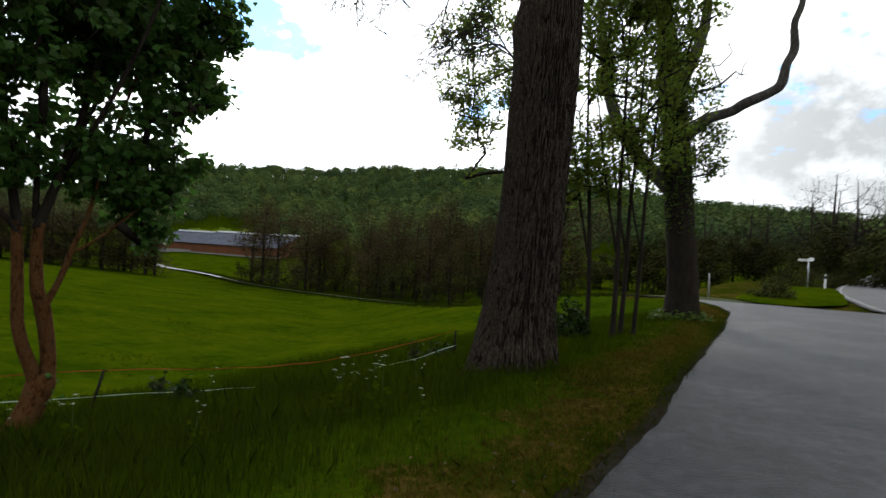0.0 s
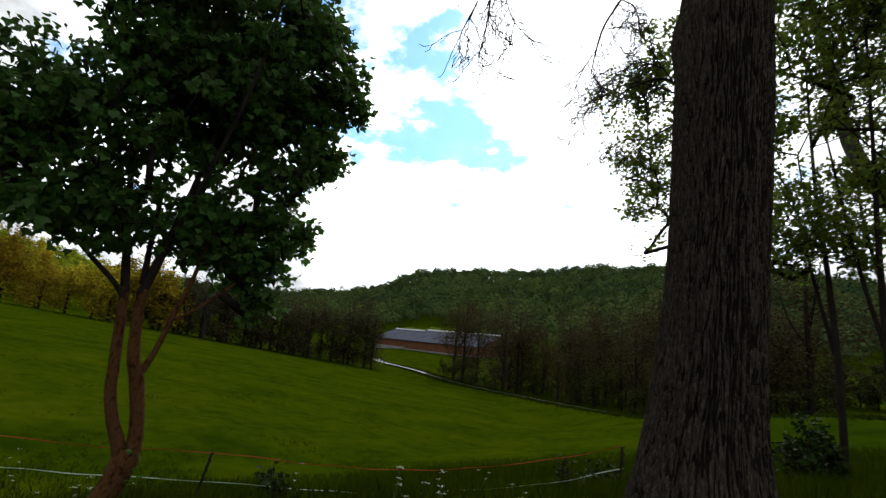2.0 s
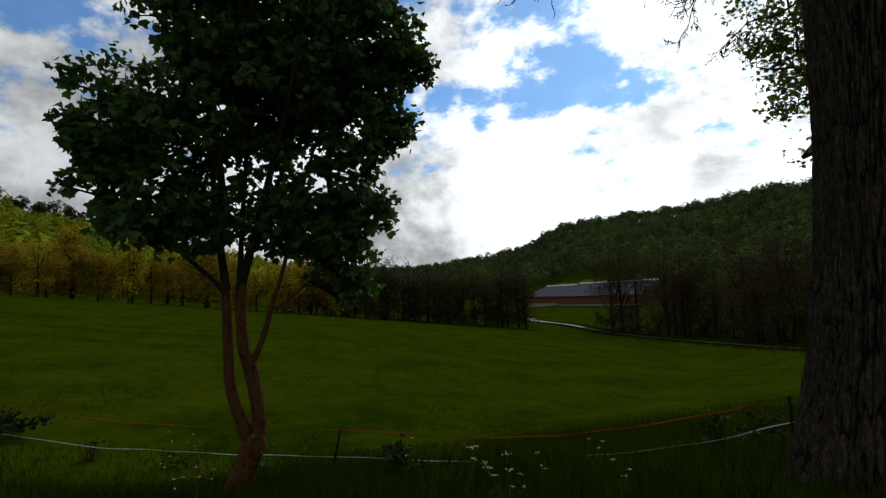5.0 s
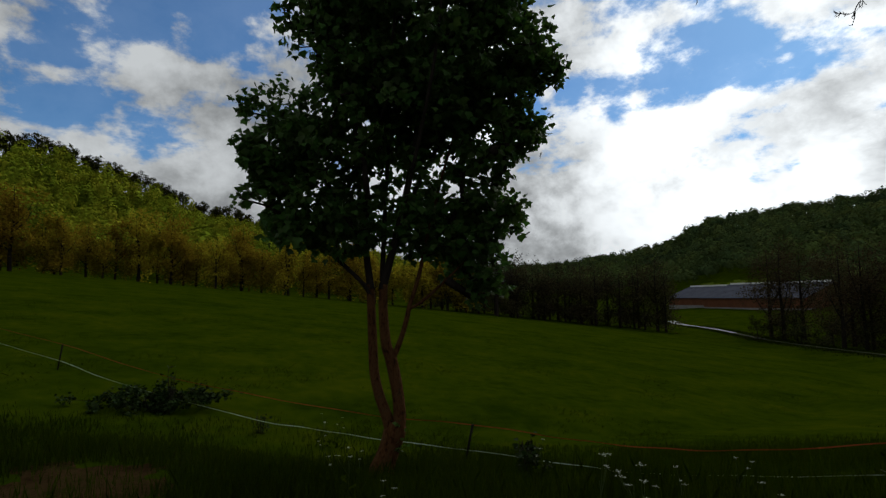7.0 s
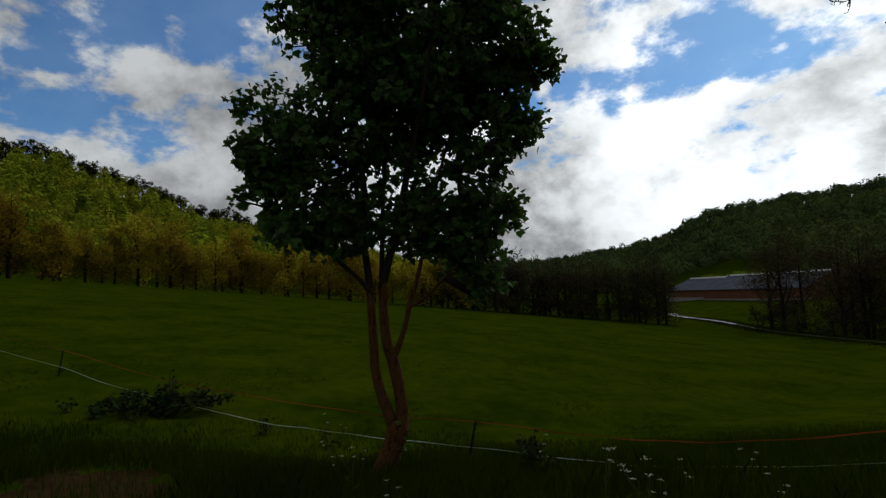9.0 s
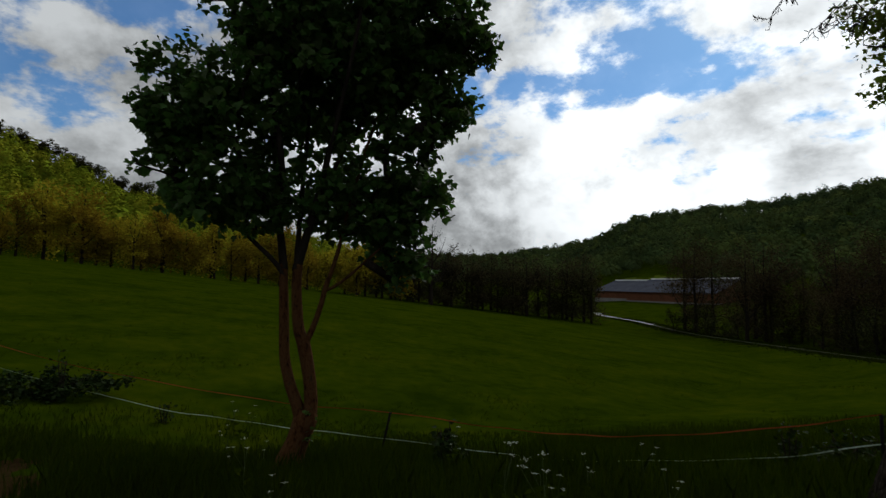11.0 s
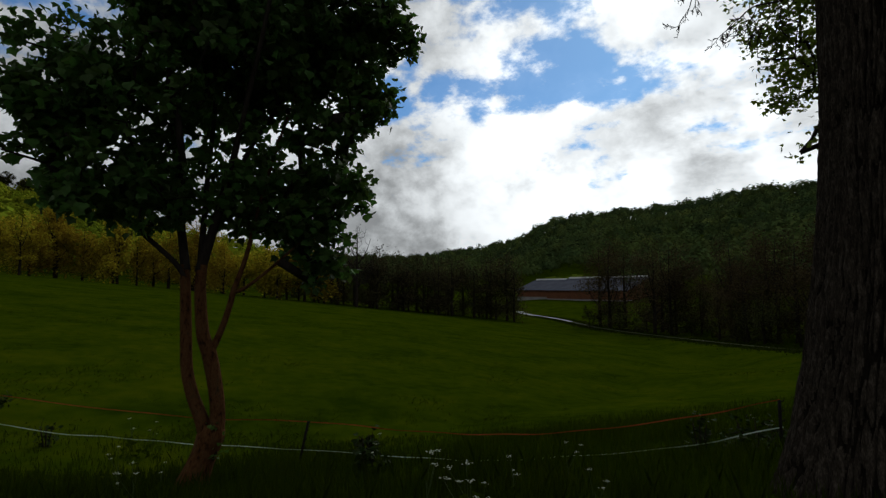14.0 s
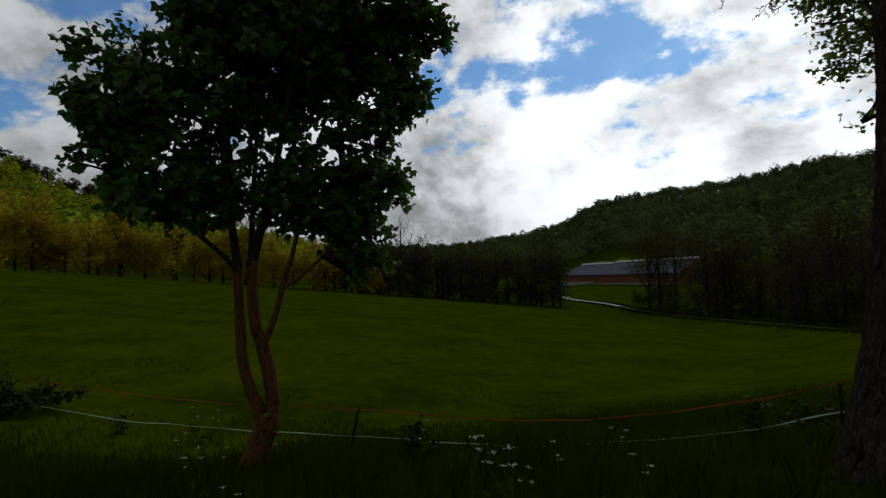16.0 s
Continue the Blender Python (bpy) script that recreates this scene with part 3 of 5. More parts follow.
# ---- the great tree by the road ----
def spray(paths, rng, p, d, length, r, level):
    """A drooping twig with side twigs in turn; the tips curl up again."""
    steps = 8
    p, d = np.array(p, float), np.array(d, float)
    d = d / np.linalg.norm(d)
    line, sign = [(*p, r)], rng.choice([-1, 1])
    for i in range(1, steps + 1):
        f = i / steps
        d = d + rng.normal(0, 0.16, 3) + (0, 0, -0.16 if f < 0.65 else 0.2)
        d = d / np.linalg.norm(d)
        p = p + d * length / steps
        line.append((*p, max(0.0052, r * (1 - 0.6 * f))))
        if level < 3 and i > 1 and rng.uniform() < (0.85 if level < 2 else 0.5):
            across = np.cross(d, rng.normal(0, 1, 3))
            across = across / np.linalg.norm(across)
            sign = -sign
            spray(paths, rng, p, d * 0.8 + across * sign * rng.uniform(0.5, 1.0), length * rng.uniform(0.3, 0.55) * (1.1 - 0.4 * f), max(0.0055, r * 0.75 * (1 - 0.4 * f)), level + 1)
    paths.append(line)


def hanging_twigs(rng, root):
    """Bare twigs of the boughs over the field: two that hang down and a finer fan that spreads sideways."""
    paths = []
    hanging = [[(-4.2, 7.6, 7.3, 0.02), (-4.23, 7.6, 6.4, 0.017), (-4.27, 7.6, 5.85, 0.013), (-4.36, 7.6, 5.4, 0.007)],
               [(-4.22, 7.6, 6.75, 0.013), (-4.47, 7.65, 6.45, 0.012), (-4.7, 7.65, 6.1, 0.009), (-4.82, 7.6, 5.75, 0.006)],
               [(-4.22, 7.6, 6.6, 0.013), (-4.0, 7.55, 6.3, 0.012), (-3.78, 7.55, 5.75, 0.009), (-3.55, 7.6, 5.4, 0.006)],
               [(-2.9, 9.8, 7.6, 0.03), (-3.21, 9.8, 7.2, 0.027), (-3.5, 9.8, 6.8, 0.024), (-3.64, 9.8, 6.3, 0.018), (-3.7, 9.8, 5.95, 0.01)],
               [(-3.6, 9.8, 6.45, 0.013), (-3.85, 9.8, 6.1, 0.011), (-4.0, 9.8, 5.75, 0.007)],
               [(-3.2, 9.8, 7.2, 0.014), (-2.95, 9.75, 6.9, 0.012), (-2.85, 9.75, 6.4, 0.008)]]
    spreading = [[(-2.1, 10.0, 5.2, 0.022), (-2.5, 9.9, 5.6, 0.02), (-2.97, 9.8, 5.55, 0.014), (-3.5, 9.75, 5.3, 0.007)],
                 [(-2.4, 9.9, 5.55, 0.016), (-2.65, 9.85, 6.0, 0.013), (-2.75, 9.8, 6.5, 0.009), (-2.85, 9.8, 7.0, 0.006)],
                 [(-2.5, 9.85, 5.75, 0.014), (-2.9, 9.8, 5.95, 0.011), (-3.25, 9.8, 5.8, 0.008), (-3.58, 9.8, 5.45, 0.005)]]
    for limb in hanging + spreading:
        fan = limb in spreading
        line = smooth_path([(x - root[0], y - root[1], z - root[2], r) for x, y, z, r in limb], 6)
        paths.append([tuple(q) for q in line])
        for q in line[len(line) // 5:]:
            for _ in range(2 if fan else 1):
                way = np.array([-0.9, 0, rng.uniform(-0.2, 0.5)]) if fan else np.array([rng.choice([-0.6, 0.6]), 0, -0.7])
                spray(paths, rng, q[:3], way + rng.normal(0, 0.35, 3), rng.uniform(0.3, 0.65) if fan else rng.uniform(0.4, 0.85), 0.006 if fan else 0.0075, 2)
    return paths


def great_tree():
    x0, y0 = -1.68, 8.7
    zb = gz(x0, y0) - 0.25
    root = tagged(new("roadside_tree"), "huge old tree with furrowed grey-brown trunk and bare hanging twigs", "tree")
    root.location = (x0, y0, zb)
    around, rows = 520, 330
    zs = np.concatenate([np.linspace(0, 6.2, 300), np.linspace(6.35, 11, 30)])
    th = np.linspace(0, 2 * math.pi, around, endpoint=False)
    verts, height = np.zeros((rows, around, 3)), np.zeros((rows, around))
    for i, z in enumerate(zs):
        r = np.interp(z, [0, 0.3, 0.7, 1.2, 2.0, 3.2, 5, 7, 11], [0.84, 0.72, 0.62, 0.55, 0.5, 0.475, 0.47, 0.45, 0.38])
        cx, cy = np.interp(z, [0, 1, 2.5, 5, 11], [-0.02, 0.02, 0.13, 0.23, 0.42]), 0.02 * math.sin(z)
        for k, a in enumerate(th):
            c, s = math.cos(a), math.sin(a)
            wob = 0.035 * noise.noise((c * 1.6, s * 1.6, z * 0.5)) + 0.05 * math.exp(-z * 2.0) * math.sin(5 * a + 1)
            swirl = 0.22 * noise.noise((c * 1.1, s * 1.1, z * 0.9 + 9))
            q = Vector((math.cos(a + swirl * 0.25) * 20.0, math.sin(a + swirl * 0.25) * 20.0, z * 2.3))
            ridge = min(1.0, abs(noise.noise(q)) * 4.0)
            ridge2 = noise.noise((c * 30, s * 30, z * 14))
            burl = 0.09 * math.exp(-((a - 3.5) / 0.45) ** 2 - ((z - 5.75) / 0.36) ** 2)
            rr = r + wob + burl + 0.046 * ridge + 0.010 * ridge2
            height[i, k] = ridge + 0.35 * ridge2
            verts[i, k] = (cx + c * rr, cy + s * rr, z)
    idx = np.arange(rows * around).reshape(rows, around)
    nx = np.roll(idx, -1, 1)
    loops = np.stack([idx[:-1], nx[:-1], nx[1:], idx[1:]], -1).reshape(-1, 4)
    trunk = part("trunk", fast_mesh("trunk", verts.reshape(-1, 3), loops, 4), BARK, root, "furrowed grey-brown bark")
    # furrow faces: naturally darker bark, with the shade of the creases added in colour
    trunk.data.materials.append(FURROW_SHADE)
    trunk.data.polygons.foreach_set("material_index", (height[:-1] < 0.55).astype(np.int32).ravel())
    rng = np.random.default_rng(11)
    # boughs high up that reach out over the field, with twigs hanging from them
    boughs = [smooth_path(p) for p in (
        [(0.3, 0, 6.8, 0.16), (-0.45, 0.6, 7.6, 0.12), (-1.22, 1.1, 8.15, 0.06), (-1.9, 1.6, 8.6, 0.03)],
        [(0.3, 0, 7.4, 0.17), (-1.2, -0.5, 8.1, 0.12), (-2.52, -1.1, 7.85, 0.06), (-3.4, -1.3, 8.3, 0.025)],
        [(0.35, 0, 8.0, 0.2), (1.6, -0.5, 9.4, 0.14), (2.6, -0.9, 10.8, 0.09), (3.2, -1.1, 12.0, 0.05)],
        [(0.4, 0, 9.5, 0.2), (-0.6, -1.2, 11.0, 0.14), (-1.3, -2.0, 12.4, 0.08), (-1.6, -2.3, 13.4, 0.04)],
        [(0.45, 0, 10.8, 0.34), (0.5, 0.1, 12.2, 0.24), (0.7, 0.2, 13.8, 0.14), (0.8, 0.3, 15.2, 0.06)])]
    for b in boughs:
        part("bough", tube_mesh("bough", [b], 9), DARK_BARK, root)
    part("twig_growth", tube_mesh("twig_growth", hanging_twigs(rng, root.location), 4), TWIG, root, "bare drooping twigs", "stuff")
    return root


great_tree()


def leafy_tree(name, at, stems, tips, leaves, leaf, bark, label, rng, tip_r=0.006, sides=8, leaf_mat=None, size=(0.08, 0.13), spread=0.26,
               outline=PALMATE, group="", droop=0.5, lift=0.4, limb_mat=None):
    """A tree as trunk, twigs and a crown of single leaves round the tips of the twigs."""
    root = tagged(new(name), label, "tree", group)
    root.location = at
    for k, s in enumerate(stems):
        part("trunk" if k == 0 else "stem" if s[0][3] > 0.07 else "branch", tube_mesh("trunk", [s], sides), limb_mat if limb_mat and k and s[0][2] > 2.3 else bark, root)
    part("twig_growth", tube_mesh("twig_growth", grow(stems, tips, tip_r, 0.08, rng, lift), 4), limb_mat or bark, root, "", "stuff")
    if leaves:
        n = len(tips) * leaves
        c = np.repeat(tips, leaves, 0) + np.clip(rng.normal(0, 1, (n, 3)), -1.5, 1.5) * spread * np.array([0.62, 0.62, 0.5])
        part("crown", leaf_mesh("crown", c, rng.uniform(*size, n), rng, outline, droop), leaf_mat, root, leaf)
    return root


# ---- the maple at the field fence ----
def maple():
    rng = np.random.default_rng(5)
    x0, y0 = -6.67, 4.70
    z0 = gz(x0, y0) + 0.06
    # s: along the fence to the right of it as seen from the road, w: away from the road
    s, w = np.array([0.17, 0.985]), np.array([-0.985, 0.17])

    def put(p):
        return [(*(s * a + w * b), z, *r) for a, b, z, *r in p]

    stems = [smooth_path(put(p)) for p in (
        [(-0.12, 0, -0.05, 0.25), (-0.08, 0, 0.14, 0.165), (0.0, 0, 0.36, 0.14), (0.07, 0, 0.58, 0.15), (0.08, 0.01, 0.7, 0.11)],
        [(0.04, 0, 0.5, 0.09), (-0.03, 0, 0.75, 0.076), (-0.13, 0.01, 1.02, 0.068), (-0.2, 0.02, 1.32, 0.064), (-0.22, 0.03, 1.65, 0.062), (-0.24, 0.05, 2.1, 0.058), (-0.26, 0.08, 2.5, 0.052)],
        [(-0.255, 0.075, 2.46, 0.054), (-0.26, 0.08, 2.5, 0.052), (-0.36, 0.15, 3.3, 0.04), (-0.46, 0.25, 4.4, 0.03), (-0.52, 0.3, 6.2, 0.014)],
        [(0.1, 0, 0.5, 0.105), (0.13, 0, 0.78, 0.085), (0.1, 0, 1.1, 0.08), (0.02, -0.01, 1.5, 0.082), (-0.05, -0.02, 1.72, 0.07), (-0.09, -0.03, 2.2, 0.062), (-0.08, -0.04, 2.5, 0.058)],
        [(-0.085, -0.04, 2.46, 0.06), (-0.08, -0.04, 2.5, 0.058), (0.12, -0.1, 3.3, 0.044), (0.3, -0.15, 4.2, 0.034), (0.45, -0.15, 5.4, 0.024), (0.5, -0.1, 7.0, 0.012)],
        [(0.0, 0, 1.46, 0.05), (0.07, -0.02, 1.58, 0.042), (0.15, -0.04, 1.78, 0.036), (0.22, -0.06, 2.02, 0.034), (0.26, -0.08, 2.2, 0.033), (0.34, -0.1, 2.45, 0.028), (0.42, -0.12, 2.75, 0.026), (0.56, -0.12, 3.4, 0.022), (0.78, -0.1, 4.2, 0.018), (1.1, 0, 5.2, 0.01)],
        [(0.25, -0.08, 2.17, 0.022), (0.42, -0.1, 2.26, 0.02), (0.75, -0.14, 2.55, 0.016), (1.2, -0.2, 3.0, 0.01)],
        [(-0.24, 0.05, 2.35, 0.034), (-0.38, 0.05, 2.54, 0.03), (-0.65, 0.08, 2.8, 0.027), (-0.86, 0.1, 3.02, 0.022), (-1.35, 0.15, 3.6, 0.014)],
        [(-0.1, 0.02, 2.55, 0.036), (-0.06, 0.2, 3.5, 0.03), (0.0, 0.35, 4.8, 0.022), (-0.05, 0.4, 6.6, 0.012)],
        [(0.12, -0.1, 3.25, 0.03), (0.6, 0.1, 4.3, 0.026), (1.3, 0.2, 5.2, 0.02), (2.2, 0.2, 5.75, 0.01)],
        [(-0.3, 0.12, 2.95, 0.03), (-0.8, -0.1, 3.8, 0.024), (-1.3, -0.1, 4.5, 0.016), (-1.6, -0.1, 4.95, 0.008)],
        [(0.1, -0.1, 3.1, 0.03), (0.3, -0.7, 4.1, 0.026), (0.5, -1.1, 5.2, 0.02), (0.6, -1.2, 6.2, 0.012)])]
    # the crown's masses: middle and top, the far wing, its hanging skirts, the near wing with two upright tufts, the underside
    blobs = [(0.0, 0, 4.75, 1.15, 1.2, 1.15), (0.3, 0, 6.3, 1.7, 1.5, 1.35), (-0.4, 0, 5.85, 0.9, 0.9, 0.85), (-0.5, 0, 6.5, 0.8, 0.9, 0.7), (0.0, 0, 5.3, 0.95, 0.9, 0.7), (0.6, 0, 5.5, 0.85, 0.8, 0.6),
             (1.5, 0, 5.9, 0.85, 0.9, 0.6), (2.12, 0, 5.65, 0.42, 0.45, 0.34), (1.3, 0, 6.55, 0.85, 0.9, 0.6), (1.5, 0, 5.2, 0.5, 0.5, 0.45), (1.0, 0.1, 5.0, 0.45, 0.5, 0.4),
             (1.4, 0, 4.4, 0.62, 0.7, 0.55), (1.8, 0, 4.7, 0.34, 0.35, 0.42), (1.35, 0, 3.5, 0.5, 0.6, 0.55), (1.2, 0, 2.98, 0.42, 0.45, 0.4), (1.3, 0, 2.5, 0.2, 0.25, 0.2), (0.85, 0, 3.75, 0.5, 0.6, 0.45),
             (-1.15, 0, 4.05, 0.66, 0.7, 0.62), (-1.1, 0, 4.6, 0.46, 0.6, 0.3), (-1.7, 0, 3.95, 0.34, 0.4, 0.34), (-1.25, 0, 3.3, 0.4, 0.5, 0.28), (-1.7, 0, 4.3, 0.26, 0.3, 0.28),
             (-1.93, 0, 4.8, 0.12, 0.14, 0.38), (-1.6, 0, 4.95, 0.16, 0.2, 0.36), (-0.5, 0, 3.35, 0.5, 0.55, 0.36), (-1.05, 0, 3.15, 0.42, 0.5, 0.28), (0.25, 0, 3.35, 0.4, 0.45, 0.32), (0.75, 0, 3.1, 0.42, 0.5, 0.36), (0.1, 0.1, 4.7, 0.7, 0.8, 0.5)]
    clumps = in_blobs(blobs, 920, rng, 0.3, 0.52)
    # every clump is a shoot's end: a flat, hanging spread of leaf stalks
    raw = np.repeat(clumps, 3, 0) + np.clip(rng.normal(0, 0.6, (len(clumps) * 3, 3)), -1, 1) * (0.15, 0.15, 0.09)
    tips = np.column_stack([raw[:, :1] * s[0] + raw[:, 1:2] * w[0], raw[:, :1] * s[1] + raw[:, 1:2] * w[1], raw[:, 2]])
    # upper limbs and twigs in dark bark: the crown's shade put into colour
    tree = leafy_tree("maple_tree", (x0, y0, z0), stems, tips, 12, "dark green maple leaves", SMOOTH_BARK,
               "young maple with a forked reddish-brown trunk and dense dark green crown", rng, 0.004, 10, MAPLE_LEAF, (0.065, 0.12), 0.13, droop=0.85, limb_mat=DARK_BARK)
    # a tuft of shoots at the fork
    n = 46
    c = np.stack([x0 + rng.normal(0.06, 0.07, n) + 0.06, y0 + rng.normal(0.1, 0.06, n), z0 + rng.uniform(0.35, 0.75, n)], 1)
    part("shoot_tuft", leaf_mesh("shoot_tuft", c - (x0, y0, z0), rng.uniform(0.03, 0.06, n), rng), MAPLE_LEAF, tree, "small green shoots at the fork", "stuff")


maple()


# ---- the second roadside tree and the young trees between ----
def second_tree():
    rng = np.random.default_rng(8)
    x0, y0 = 1.85, 17.4
    z0 = gz(x0, y0) - 0.1
    stems = [smooth_path(p) for p in (
        [(0, 0, 0, 0.62), (0, 0, 0.35, 0.52), (0, 0, 1.2, 0.45), (-0.02, 0, 2.6, 0.42), (-0.05, 0, 4.2, 0.42), (-0.05, 0, 5.6, 0.38), (-0.1, 0.05, 7.5, 0.32), (-0.25, 0.1, 9.5, 0.24), (-0.4, 0.1, 12, 0.14), (-0.5, 0.1, 14.5, 0.05)],
        [(0.1, 0, 5.55, 0.24), (0.55, 0, 5.9, 0.2), (0.8, 0, 6.15, 0.21), (1.5, 0.1, 6.4, 0.18), (1.85, 0, 6.6, 0.19), (2.5, 0.0, 6.9, 0.17), (2.8, 0, 7.15, 0.175), (2.95, 0.0, 7.7, 0.15), (3.2, 0.1, 8.2, 0.15), (3.2, 0, 8.9, 0.12), (3.45, 0.0, 9.7, 0.1), (3.45, 0, 11.5, 0.05)],
        [(-0.15, 0, 3.9, 0.26), (-0.8, 0, 4.6, 0.22), (-1.5, 0.1, 5.6, 0.2), (-1.95, 0.2, 7.0, 0.18), (-2.1, 0.2, 9.0, 0.13), (-2.3, 0.3, 11.5, 0.06)],
        [(0.15, 0, 7.3, 0.2), (0.7, 0.1, 8.5, 0.17), (1.0, 0.2, 9.8, 0.13), (1.1, 0.2, 12, 0.06)],
        [(0.6, 0, 7.0, 0.05), (1.1, -0.1, 7.1, 0.035), (1.6, -0.2, 7.5, 0.02)])]
    for s in stems:
        s[:, 0] -= 0.085 * np.maximum(s[:, 2] - 1.2, 0)
    stems[1][:, 3] *= 0.8
    blobs = [(0.1, -0.1, 5.6, 0.95, 0.8, 1.0), (0.15, -0.1, 7.2, 1.1, 0.8, 1.1), (-0.2, 0, 8.8, 1.0, 0.8, 1.1), (0.6, 0, 4.9, 0.7, 0.6, 0.5), (-0.6, 0, 4.4, 0.7, 0.6, 0.5), (1.2, 0, 5.9, 0.6, 0.5, 0.35),
             (-1.5, 0, 6.2, 0.8, 0.7, 1.2), (-2.1, 0.1, 8.3, 0.9, 0.8, 1.3), (-0.4, 0, 11, 1.6, 1.4, 1.5)]
    blobs = [(p - 0.085 * (r - 1.2), q, r, *size) for p, q, r, *size in blobs]
    tips = clustered(blobs, 85, 3, 0.28, rng, 0.2)
    root = leafy_tree("ivy_clad_tree", (x0, y0, z0), stems, tips, 32, "young green leaves and ivy", DARK_BARK,
                      "old roadside tree with a dark trunk, crooked side limb and ivy", rng, 0.006, 14, IVY, (0.055, 0.1), 0.24, limb_mat=GREY_BARK)
    bare = in_blobs([(1.15, -0.2, 7.6, 0.7, 0.5, 0.6), (0.75, -0.1, 8.2, 0.5, 0.5, 0.5)], 30, rng, 0.1)
    part("twig_spray", tube_mesh("twig_spray", grow(stems[4:], bare, 0.006, 0.1, rng, 0.0), 4), TWIG, root, "bare thin twigs", "stuff")
    n = 5200
    z = 2.6 + 5.6 * rng.uniform(0, 1, n) ** 0.7
    a, r = rng.uniform(0, 2 * math.pi, n), rng.uniform(0.4, 0.58, n) - 0.012 * z
    c = np.stack([np.cos(a) * r - 0.04 - 0.085 * (z - 1.2), np.sin(a) * r, z], 1)
    part("ivy_cover", leaf_mesh("ivy_cover", c, rng.uniform(0.05, 0.09, n), rng), IVY, root, "ivy leaves clinging to the trunk")
    # low shoots at its foot
    n = 900
    a, r = rng.uniform(0, 2 * math.pi, n), rng.uniform(0.45, 0.95, n)
    c = np.stack([np.cos(a) * r, np.sin(a) * r, rng.uniform(0.1, 0.55, n) * (1.2 - r)], 1)
    part("foot_shoots", leaf_mesh("foot_shoots", c, rng.uniform(0.08, 0.13, n), rng), IVY, root, "low green shoots round the foot")


second_tree()


def young_trees():
    spots = [(-0.75, 13.4, 8.6, 0.064, -0.5), (-0.15, 12.9, 9.4, 0.066, 0.0), (0.04, 13.6, 10.0, 0.062, 0.35), (0.32, 13.1, 8.6, 0.05, 0.5)]
    for k, (x, y, h, r, lean) in enumerate(spots):
        rng = np.random.default_rng(20 + k)
        stem = smooth_path([(0, 0, -0.1, r * 1.35), (0.02, 0, 0.5, r), (lean * 0.08 + 0.03, 0, 1.8, r * 0.9), (lean * 0.2, 0.05, 3.3, r * 0.75), (lean * 0.5, 0.1, 5.2, r * 0.5), (lean * 0.7, 0.1, h, r * 0.15)])
        fork = smooth_path([(lean * 0.1, 0.02, 2.0, r * 0.6), (lean * 0.1 - 0.25, 0.1, 3.2, r * 0.5), (lean * 0.2 - 0.5, 0.2, 4.8, r * 0.35), (lean - 0.7, 0.2, 6.2, r * 0.15)])
        blobs = [(lean * 0.5, 0, 5.4, 1.0, 1.0, 1.9), (lean * 0.3 - 0.2, 0.1, 3.6, 0.95, 0.9, 0.9), (lean * 0.6 + 0.4, 0, 7.0, 1.0, 1.0, 1.2), (lean * 0.4, 0, 8.3, 1.1, 1.1, 1.0)]
        if k == 0:
            blobs += [(-2.75, 0.2, 4.0, 0.65, 0.6, 0.55), (-2.95, 0.2, 5.1, 0.65, 0.6, 0.8), (-2.9, 0.2, 6.6, 0.75, 0.6, 0.9), (-2.4, 0.2, 5.2, 0.8, 0.7, 1.0), (-2.4, 0.2, 7.0, 0.9, 0.7, 1.0), (-1.4, 0.2, 5.6, 0.8, 0.7, 1.2)]
        blobs = [[v * 1.2 for v in blob] for blob in blobs]
        tips = clustered(blobs, 112 if k else 250, 3, 0.28, rng, 0.15)
        tree = leafy_tree("young_tree", (x, y, gz(x, y)), [stem, fork], tips, 14 if k else 24, "fresh green leaves", DARK_BARK,
                   "slender young roadside tree with thin dark stem and fresh leaves", rng, 0.004, 8, LEAF, (0.055, 0.095), 0.22, group="young trees beside the road")
        if k == 0:
            # bare drooping twigs out over the field
            zb, sprays = gz(x, y), []
            for limb in ([(-1.45, 11.8, 6.0, 0.024), (-2.4, 11.9, 6.0, 0.022), (-3.1, 11.9, 5.7, 0.018), (-3.5, 11.75, 5.5, 0.015), (-3.85, 11.6, 5.5, 0.012), (-4.1, 11.45, 5.25, 0.008)],
                         [(-2.4, 11.9, 6.0, 0.018), (-3.6, 11.5, 6.6, 0.014), (-4.4, 11.3, 6.2, 0.011), (-4.6, 11.15, 5.6, 0.007)]):
                line = smooth_path([(p - x, q - y, z - zb, s) for p, q, z, s in limb])
                sprays.append([tuple(q) for q in line])
                for q in line[len(line) // 2::2]:
                    spray(sprays, rng, q[:3], np.array([-0.7, rng.normal(0, 0.5), -0.45]) + rng.normal(0, 0.3, 3), rng.uniform(0.35, 0.7), 0.009, 1)
            part("twig_spray", tube_mesh("twig_spray", sprays, 4), TWIG, tree, "bare drooping twigs", "stuff")


young_trees()


